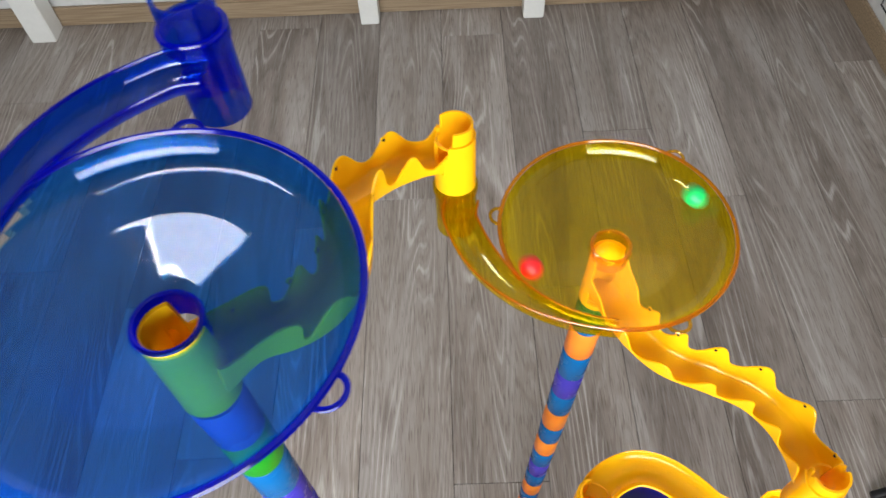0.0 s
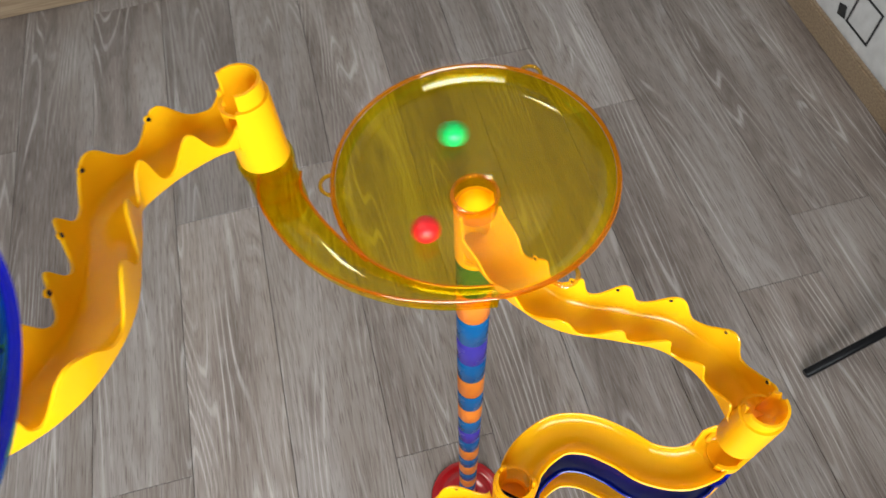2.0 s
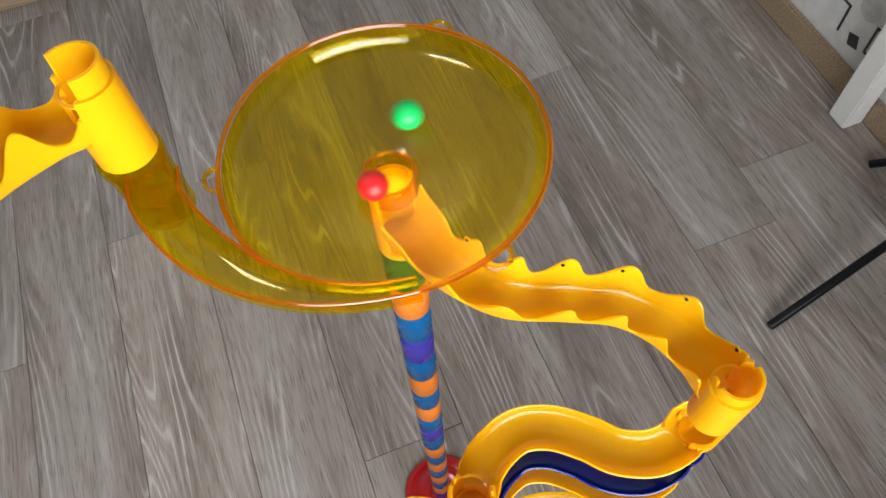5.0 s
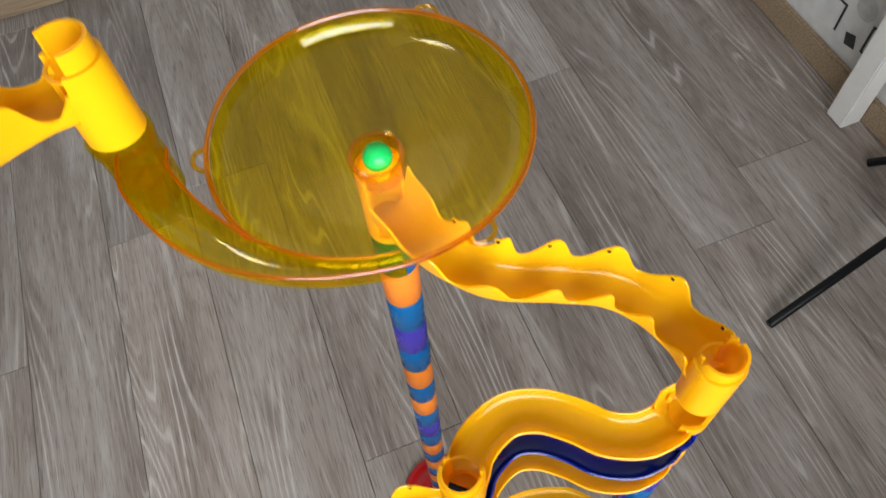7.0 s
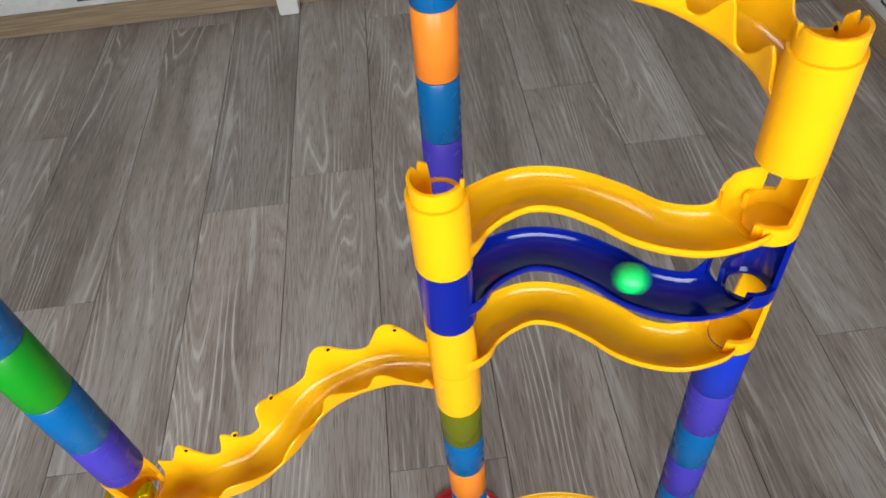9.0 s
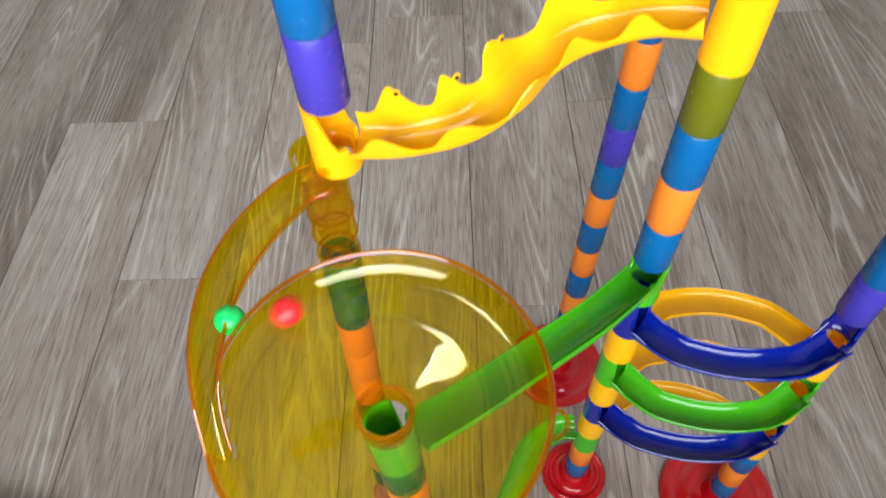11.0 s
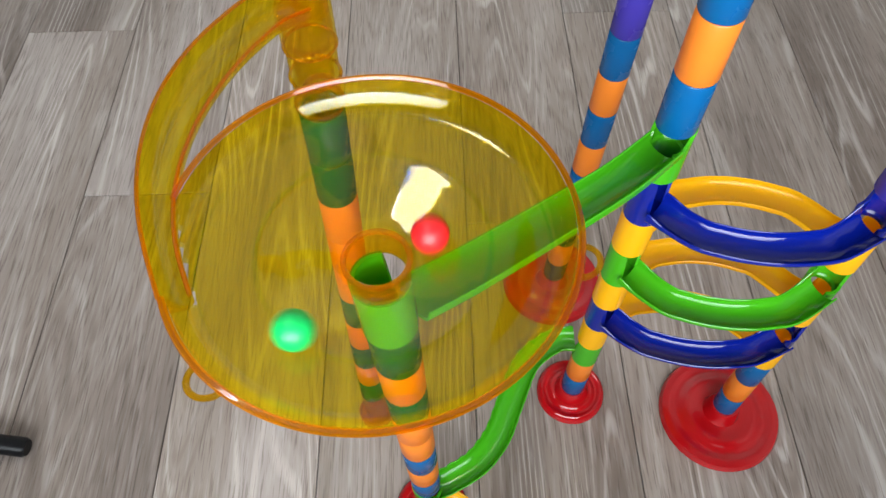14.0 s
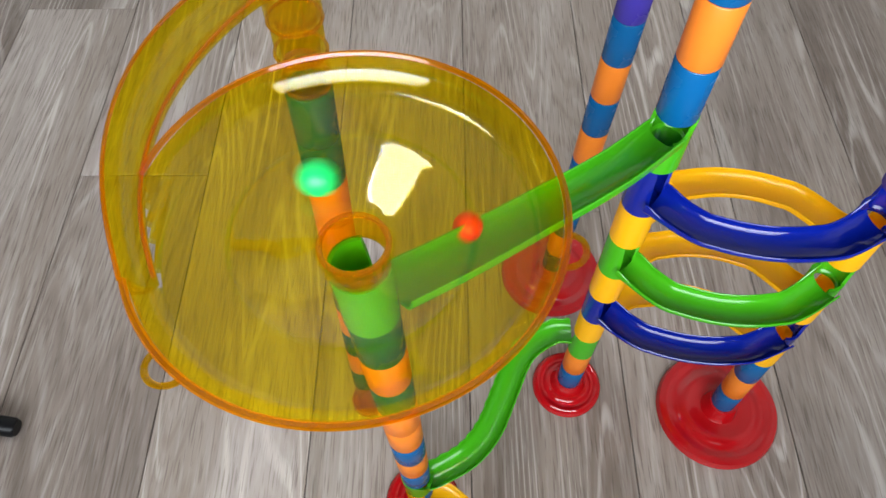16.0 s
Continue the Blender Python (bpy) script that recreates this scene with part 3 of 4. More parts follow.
def s_track(label, mat, z_a, z_b, ends, slip=(0.0, 0.0), crown=0.0):
    n = len(S_PLAN) - 1
    pts = [(x + slip[0], y + slip[1], z_a + (z_b - z_a) * i / n) for i, (x, y) in enumerate(S_PLAN)]
    pts = [inward(AX3, pts[0], 0.002)] + pts + ([] if mat is BLUE else [inward(AX4, pts[-1], 0.004)])
    t = smooth_track(label, pts, mat, "s-shaped tracks", rise=0.005, rise_end=0.014)
    with_cups(t, mat, [(AX3, *ends[0], pts[1], crown, 0.12 if crown else 0.85 if mat is BLUE else 0.1), (AX4, *ends[1], pts[-2], 0.0, -0.015 if mat is BLUE else 0.03)], 1.3)
    return t


s_track("glossy yellow S-shaped plastic track, topmost of three", YELLOW, 0.7625, 0.7715, ((0.7641, 0.808), (0.7724, 0.8118)), crown=-0.009)
s_track("glossy dark blue S-shaped plastic track between two yellow ones", BLUE, 0.7245, 0.7275, ((0.7209, 0.7641), (0.728, 0.7724)), (0.001, -0.003))
s_track("glossy yellow S-shaped plastic track, lowest of three", YELLOW, 0.6770, 0.6865, ((0.6785, 0.7209), (0.688, 0.728)), (0.002, -0.004))


def arc_track(label, mat, z3, z4, bulge):
    """A bowed track between the third and fourth towers; bulge: how far it swings out of their line."""
    (a, b), (c, d) = z3, z4
    p, q = AX3[0](a), AX4[0](c)
    n = 10
    pts = []
    for i in range(n + 1):
        s = i / n
        m = p.lerp(q, s)
        off = bulge * (1 - (2 * s - 1) ** 2) ** 0.62
        pts.append((m.x, m.y + off, a + 0.009 + (c - a) * s))
    pts = pts[1:-1]
    pts[0] = (p.x + 0.005, p.y + (0.009 if bulge > 0 else -0.009), pts[0][2])
    pts[-1] = (q.x - 0.004, q.y + (0.009 if bulge > 0 else -0.009), pts[-1][2])
    pts = pts + ([] if bulge < 0 else [inward(AX4, pts[-1], 0.004)])
    t = smooth_track(label, pts, mat, "bowed tracks", 0.0132, 0.0102, 0.004, 0.012 if bulge < 0 else 0.004)
    with_cups(t, mat, [(AX3, a, b, pts[1], 0.0, 0.1 if bulge < 0 else 0.12), (AX4, c, d, pts[-2], 0.0, 0.12 if bulge < 0 else 0.1)], 1.3 if bulge < 0 else 0.55)


L3 = [0.4178, 0.368, 0.3248, 0.2776, 0.235, 0.1916, 0.150]
L4 = [0.412, 0.370, 0.327, 0.284, 0.241, 0.197, 0.152]
for k, (mat, bulge, what) in enumerate(((BLUE, -0.036, "dark blue"), (YELLOW, 0.046, "yellow"), (GREEN, -0.040, "bright green"), (YELLOW, 0.046, "yellow"), (BLUE, -0.034, "dark blue"), (YELLOW, 0.042, "yellow"))):
    arc_track("glossy %s bowed plastic track between two towers" % what, mat, (L3[k + 1], L3[k]), (L4[k + 1], L4[k]), bulge)

P_L = [(0.351, 0.347, 0.497), (0.38, 0.372, 0.489), (0.42, 0.410, 0.477), (0.46, 0.449, 0.465), (0.493, 0.487, 0.455)]
track = smooth_track("straight bright green plastic track under the amber dish", [(x, y, z - 0.011) for x, y, z in P_L], GREEN, "straight tracks", 0.0128, 0.0125)
with_cups(track, GREEN, [(AX5, 0.489, 0.535, P_L[0], 0.0, 0.08), (AX3, 0.4178, 0.4618, P_L[-2], 0.0, 0.45)])

P_Y = [(0.357, 0.357, 0.066), (0.375, 0.350, 0.064), (0.398, 0.330, 0.062), (0.405, 0.300, 0.06), (0.398, 0.27, 0.058)]
track = smooth_track("yellow bowed plastic track near the floor", [(x, y, z - 0.006) for x, y, z in P_Y], YELLOW, "bowed tracks")
with_cups(track, YELLOW, [(AX5, 0.05, 0.09, P_Y[0], 0.0, 0.1)])


# ---- dishes ----
DISH_FLOOR = [(0.0136, -0.02325), (0.016, -0.02198), (0.02, -0.02086), (0.025, -0.01946), (0.03, -0.01806), (0.035, -0.01666), (0.04, -0.01526), (0.0435, -0.01428), (0.0462, -0.01338), (0.05, -0.01300), (0.055, -0.01250), (0.061, -0.01190), (0.0665, -0.01130), (0.0685, -0.01080), (0.0705, -0.00990), (0.0725, -0.00840), (0.0742, -0.00630), (0.0755, -0.00380), (0.0762, -0.00100), (0.0766, 0.00120)]


def dish(label, centre, z, turn, reach, mat, rim_mat):
    """A shallow round dish with a central drain, an inlet gutter and three hanging loops. turn: where the inlet lies, in degrees."""
    t = thing("marble_dish", label, "marble dish", "spiral dishes", Matrix.Translation((*centre, z)) @ Matrix.Rotation(radians(turn), 4, "Z"))
    w = 0.0016
    sweep = 95.0

    def half_width(k):
        e = min(max((k * sweep - 25) / 65, 0.0), 1.0)
        return 0.0118 - 0.0063 * e * e * (3 - 2 * e)

    def run(k):
        return 0.0742 + (reach - 0.0742) * (1 - k) ** 1.6

    def opened(bm):
        """Leaves out the bowl's wall where the gutter comes in."""
        first = min(k for k in range(101) if run(k / 100) - half_width(k / 100) < 0.0772) / 100 * sweep
        gone = []
        for f in bm.faces:
            c = f.calc_center_median()
            k = math.degrees(math.atan2(c.y, c.x)) / sweep
            if first / sweep < k < 0.99 and math.hypot(c.x, c.y) > run(k) - half_width(k) + 0.0004:
                gone.append(f)
        bmesh.ops.delete(bm, geom=gone, context="FACES")
        return bm

    prof = [(r, h) for r, h in DISH_FLOOR]
    under = [(r + w * 0.4, h - w) for r, h in DISH_FLOOR[::-1]]
    bowl = part("bowl", opened(lathe(prof + under, 144, close=True)), mat, t, "clear shallow bowl")
    part("rim", opened(lathe([(0.0776, 0.0002), (0.0790, -0.0003), (0.0798, 0.0008), (0.0792, 0.0022), (0.0778, 0.0024), (0.0770, 0.0012)], 144, close=True)), rim_mat, bowl, "thicker glowing edge")
    part("drain", lathe([(0.0126, -0.0217), (0.0134, -0.0221), (0.0135, -0.036), (0.0121, -0.036), (0.0120, -0.0225)], 64, close=True), rim_mat if mat is CLEAR_BLUE else AMBER_THICK, bowl, "short drain tube")
    lip = bmesh.new()
    ring(lip, (0, 0, -0.0217), 0.0134, 0.0013, 0, 2 * math.pi, (1, 0, 0), (0, 1, 0), 56, 8)
    part("drain_lip", lip, rim_mat if mat is CLEAR_BLUE else AMBER_THICK, bowl, "rounded edge of the drain")
    for k in range(3):
        a = 2 * math.pi * k / 3 + radians(2)
        c, s = math.cos(a), math.sin(a)
        bm = bmesh.new()
        ring(bm, (0.0785 * c, 0.0785 * s, -0.001), 0.0068, 0.0012, -math.pi / 2, math.pi / 2, (c, s, 0.15), (-s, c, 0), 16, 8)
        part("loop", bm, rim_mat if mat is CLEAR_BLUE else AMBER_THICK, t, "small moulded loop")
    inlet_mat = THICK_BLUE if mat is CLEAR_BLUE else mat
    bowl.visible_shadow = False
    # inlet: spiral gutter from the inlet tube into the bowl
    pts = []
    for i in range(14):
        k = i / 13
        r = run(k) - (0.004 if i == 0 else 0.0)
        a = radians(sweep * k)
        pts.append((r * math.cos(a), r * math.sin(a), -0.002 - 0.0094 * k))
    bm, line = channel(pts, half_width, 0.0013, lambda k: 0.0110 - 0.003 * k, lambda k: 0.0125 + 0.0005 * k, 60)
    gutter = part("inlet_gutter", bm, inlet_mat, t, "curved inlet gutter")
    edge = bmesh.new()
    n = len(line) - 1
    for side_sign in (1, -1):
        prev = None
        for i in range(0, n + 1):
            k = i / n
            f = (line[min(i + 1, n)] - line[max(i - 1, 0)]).normalized()
            side = Vector((f.y, -f.x, 0)).normalized() * side_sign
            c = line[i] + side * (half_width(k) - 0.0006) + Vector((0, 0, 0.0125 + 0.0005 * k if side_sign > 0 else 0.0110 - 0.003 * k))
            row = [edge.verts.new(c + side * 0.0009 * math.cos(j * math.pi / 3) + Vector((0, 0, 0.0009 * math.sin(j * math.pi / 3)))) for j in range(6)]
            if prev:
                for j in range(6):
                    edge.faces.new((prev[j], prev[(j + 1) % 6], row[(j + 1) % 6], row[j]))
            prev = row
    part("gutter_edge", edge, rim_mat, gutter, "bright gutter edge")

    place = Matrix.Translation((reach, 0, 0))
    inlet = part("inlet_tube", shell_tube(R_OUT + 0.001, R_OUT - 0.0006, -0.019, lambda a: 0.020 if away(a, math.pi * 0.6) > 0.85 else 0.0, 72), inlet_mat, t, "inlet tube open to the gutter", place)
    part("inlet_collar", lathe([(R_OUT + 0.0004, 0.0205), (R_OUT + 0.0022, 0.0205), (R_OUT + 0.0022, 0.025), (R_OUT + 0.0004, 0.025)], 64, close=True), inlet_mat, inlet)
    part("inlet_floor", lathe([(0, -0.0025), (R_OUT - 0.0008, -0.0010), (R_OUT - 0.0008, -0.0025), (0, -0.004)], 40), inlet_mat, inlet)
    return t


dish("clear blue plastic spiral dish with a side inlet", (0.298, 0.4625), 1.122, 93, 0.114, CLEAR_BLUE, BLUE_RIM)
dish("clear amber plastic spiral dish holding rolling balls", (0.503, 0.631), 0.947, 173, 0.1095, AMBER, AMBER_RIM)
dish("clear amber plastic spiral dish near the bottom", (0.341, 0.335), 0.572, 111.2, 0.1335, AMBER, AMBER_RIM)
collar = thing("inlet_cup", "clear blue plastic cup on top of the dish inlet", "marble cup", m=Matrix.Translation((0.292, 0.5763, 1.148)))
part("cup_wall", shell_tube(R_OUT - 0.0002, R_IN - 0.0002, 0.0, lambda a: 0.016 if away(a, 2.6) > 0.7 else 0.004, 72), THICK_BLUE, collar)
part("cup_edge", lathe([(R_OUT + 0.0018, -0.0005), (R_OUT + 0.0024, 0.0005), (R_OUT + 0.0018, 0.0015), (R_OUT + 0.0002, 0.0015), (R_OUT + 0.0002, -0.0005)], 64, close=True), BLUE_RIM, collar)

# moulded rings of the amber tube under the lower dish's inlet
for z in (0.5085, 0.529, 0.5495):
    bm = bmesh.new()
    ring(bm, (0, 0, 0), R_OUT + 0.0004, 0.0009, 0, 2 * math.pi, (1, 0, 0), (0, 1, 0), 48, 8)
    part("tube_ring", bm, AMBER_THICK, low_tower, "clear amber ring", on(AX1_LOW, z))

# amber link tubes between the lower dish inlet and the tower under it
foot = thing("amber_end_cup", "amber translucent end cup under a tower", "marble cup")
part("cup", lathe([(0.0, 0.0), (0.012, 0.0), (0.0185, 0.006), (0.0195, 0.016), (0.0182, 0.016), (0.0172, 0.0075), (0.0115, 0.002), (0.0, 0.002)], 48), AMBER_RIM, foot, "", on(AX1_LOW, 0.0))
part("neck", lathe([(0.0118, 0.002), (0.0118, 0.075), (0.0105, 0.075), (0.0105, 0.002)], 40, close=True), AMBER, foot, "", on(AX1_LOW, 0.0))


# ---- balls ----
def ball(name, label, mat):
    bm = bmesh.new()
    bmesh.ops.create_icosphere(bm, subdivisions=4, radius=0.0077)
    seam = [v for v in bm.verts if abs(v.co.z) < 0.0002]
    for v in seam:
        v.co *= 0.996
    return tagged(link(name, bm, mat), label, "ball", "rolling balls")


red_ball = ball("ball", "small glossy red plastic ball", BALL_RED)
green_ball = ball("ball", "small glossy green plastic ball", BALL_GREEN)


# ---- furniture at the room's edge ----
def white_post(u0, u1, v0, v1, h, label):
    return tagged(link("furniture_leg", box(bmesh.new(), u0, u1, v0, v1, 0.0, h, 0.003), WHITE_PAINT, m=RT.copy()), label, "furniture leg", "white furniture legs")


for u0, u1, v0, v1 in ((0.196, 0.250, 2.050, 2.102), (0.672, 0.732, 2.048, 2.102), (-0.778, -0.705, 2.03, 2.10), (1.560, 1.6075, 0.972, 1.02)):
    white_post(u0, u1, v0, v1, 0.72, "square white lacquered furniture leg at the wall")


def stand(points_list, label, r):
    t = thing("stand_base", label, "stand")
    for a, b in points_list:
        bm = bmesh.new()
        bar(bm, a, b, r)
        part("leg", bm, BLACK, t)
    return t


stand([((1.112, 0.757, 0.010), (1.52, 0.866, 0.11)), ((1.462, 1.012, 0.010), (1.60, 0.93, 0.10)), ((1.42, 0.62, 0.010), (1.52, 0.866, 0.11))], "black metal stand base with spread legs", 0.0085)
stand([((-0.106, 0.396, 0.012), (-0.42, 0.400, 0.06))], "black metal stand leg lying near the floor", 0.011)


# printed squares and discs of the wallpaper
def prints(name, on_east):
    t_dark, t_grey = bmesh.new(), bmesh.new()
    rnd = random.Random(5 if on_east else 9)

    def put(bm, a, z, pts):
        vs = []
        for x, y in pts:
            if on_east:
                vs.append(bm.verts.new((EAST_U - 0.0012, a + x, z + y)))
            else:
                vs.append(bm.verts.new((a + x, FAR_V - 0.0012, z + y)))
        bm.faces.new(vs)

    lo, hi = (0.2, 2.1) if on_east else (-1.7, 1.6)
    a = lo
    while a < hi:
        for z in (0.13, 0.27, 0.41, 0.55):
            aa, zz = a + rnd.uniform(-0.012, 0.012), z + rnd.uniform(-0.012, 0.012)
            s, w = rnd.uniform(0.034, 0.046), 0.006
            for x0, x1, y0, y1 in ((-s, s, s - w, s), (-s, s, -s, -s + w), (-s, -s + w, -s + w, s - w), (s - w, s, -s + w, s - w)):
                if rnd.random() < 0.8:
                    put(t_dark, aa, zz, ((x0, y0), (x1, y0), (x1, y1), (x0, y1)))
            q = rnd.uniform(0.02, 0.028)
            put(t_grey, aa + 0.065, zz + 0.05, [(q * math.cos(k * math.pi / 8), q * math.sin(k * math.pi / 8)) for k in range(16)])
            if rnd.random() < 0.5:
                put(t_dark, aa + 0.065, zz - 0.03, ((-0.018, -0.012), (0.010, -0.018), (0.018, 0.008), (-0.008, 0.016)))
        a += 0.14
    tagged(link(name, t_dark, PAPER_DARK, m=RT.copy(), smooth=False), "dark rounded squares printed on wallpaper", "wallpaper", kind="structure")
    tagged(link(name + "_grey", t_grey, PAPER_GREY, m=RT.copy(), smooth=False), "grey discs printed on wallpaper", "wallpaper", kind="structure")


prints("wallpaper_print_east", True)
prints("wallpaper_print_north", False)


# ---- windows ----
def window(name, opening, v0, v1, label):
    u0, u1, z0, z1 = opening
    w = tagged(new(name), label, "window", kind="structure")
    w.matrix_basis = RT.copy()
    mid = (u0 + u1) / 2
    for a, b, c, d in ((u0, u1, z0, z0 + 0.05), (u0, u1, z1 - 0.05, z1), (u0, u0 + 0.05, z0 + 0.05, z1 - 0.05), (u1 - 0.05, u1, z0 + 0.05, z1 - 0.05), (mid - 0.025, mid + 0.025, z0 + 0.05, z1 - 0.05)):
        part("window_frame", box(bmesh.new(), a, b, v0, v1, c, d), WHITE_PAINT, w)


window("window_1", WIN, SOUTH_V - 0.11, SOUTH_V - 0.05, "wide white framed window")

# ---- floor planks ----
PLANK_W, PLANK_L, GAP = 0.1775, 1.285, 0.0011
FIRST_EDGE = 0.075


def plank_mesh(w, length):
    bm = box(bmesh.new(), GAP / 2, w - GAP / 2, GAP / 2, length - GAP / 2, -0.0024, 0.0)
    top = [e for e in bm.edges if all(v.co.z > -0.0001 for v in e.verts)]
    bmesh.ops.bevel(bm, geom=top, offset=0.0007, segments=1, affect="EDGES")
    ob = link("plank", bm, PLANK, smooth=False)
    me = ob.data
    bpy.data.objects.remove(ob)
    return me


FULL = plank_mesh(PLANK_W, PLANK_L)
ROW_JOINT = {0: 1.308, -1: 0.763, -2: 1.107, -3: 1.624, 1: 0.1, 2: 0.70, 3: 1.122, 4: 0.3, 5: 1.357, 6: 0.839}
TONES = {(0, False): 1.17, (0, True): 0.82, (-1, False): 0.98, (-1, True): 0.84, (1, False): 1.04, (2, False): 1.06, (3, False): 1.12, (3, True): 0.88}
row0 = int(math.floor((WEST_U - FIRST_EDGE) / PLANK_W))
row1 = int(math.ceil((EAST_U - FIRST_EDGE) / PLANK_W))
rnd = random.Random(11)
for k in range(row0, row1):
    u0 = max(FIRST_EDGE + k * PLANK_W, WEST_U + 0.001)
    u1 = min(FIRST_EDGE + (k + 1) * PLANK_W, EAST_U - 0.001)
    joint = ROW_JOINT.get(k, rnd.uniform(0.2, 1.4))
    while joint > SOUTH_V:
        joint -= PLANK_L
    while joint < FAR_V:
        v0, v1 = max(joint, SOUTH_V + 0.001), min(joint + PLANK_L, FAR_V - 0.001)
        whole = v1 - v0 > PLANK_L - 1e-4 and u1 - u0 > PLANK_W - 1e-4
        me = FULL if whole else plank_mesh(u1 - u0, v1 - v0)
        board = shared("plank", me, floor, Matrix.Translation((u0, v0, 0)))
        # each board has its own tone of lime stain
        board.color = (1, 1, 1, TONES.get((k, joint > 0.9), rnd.uniform(0.86, 1.08)))
        joint += PLANK_L


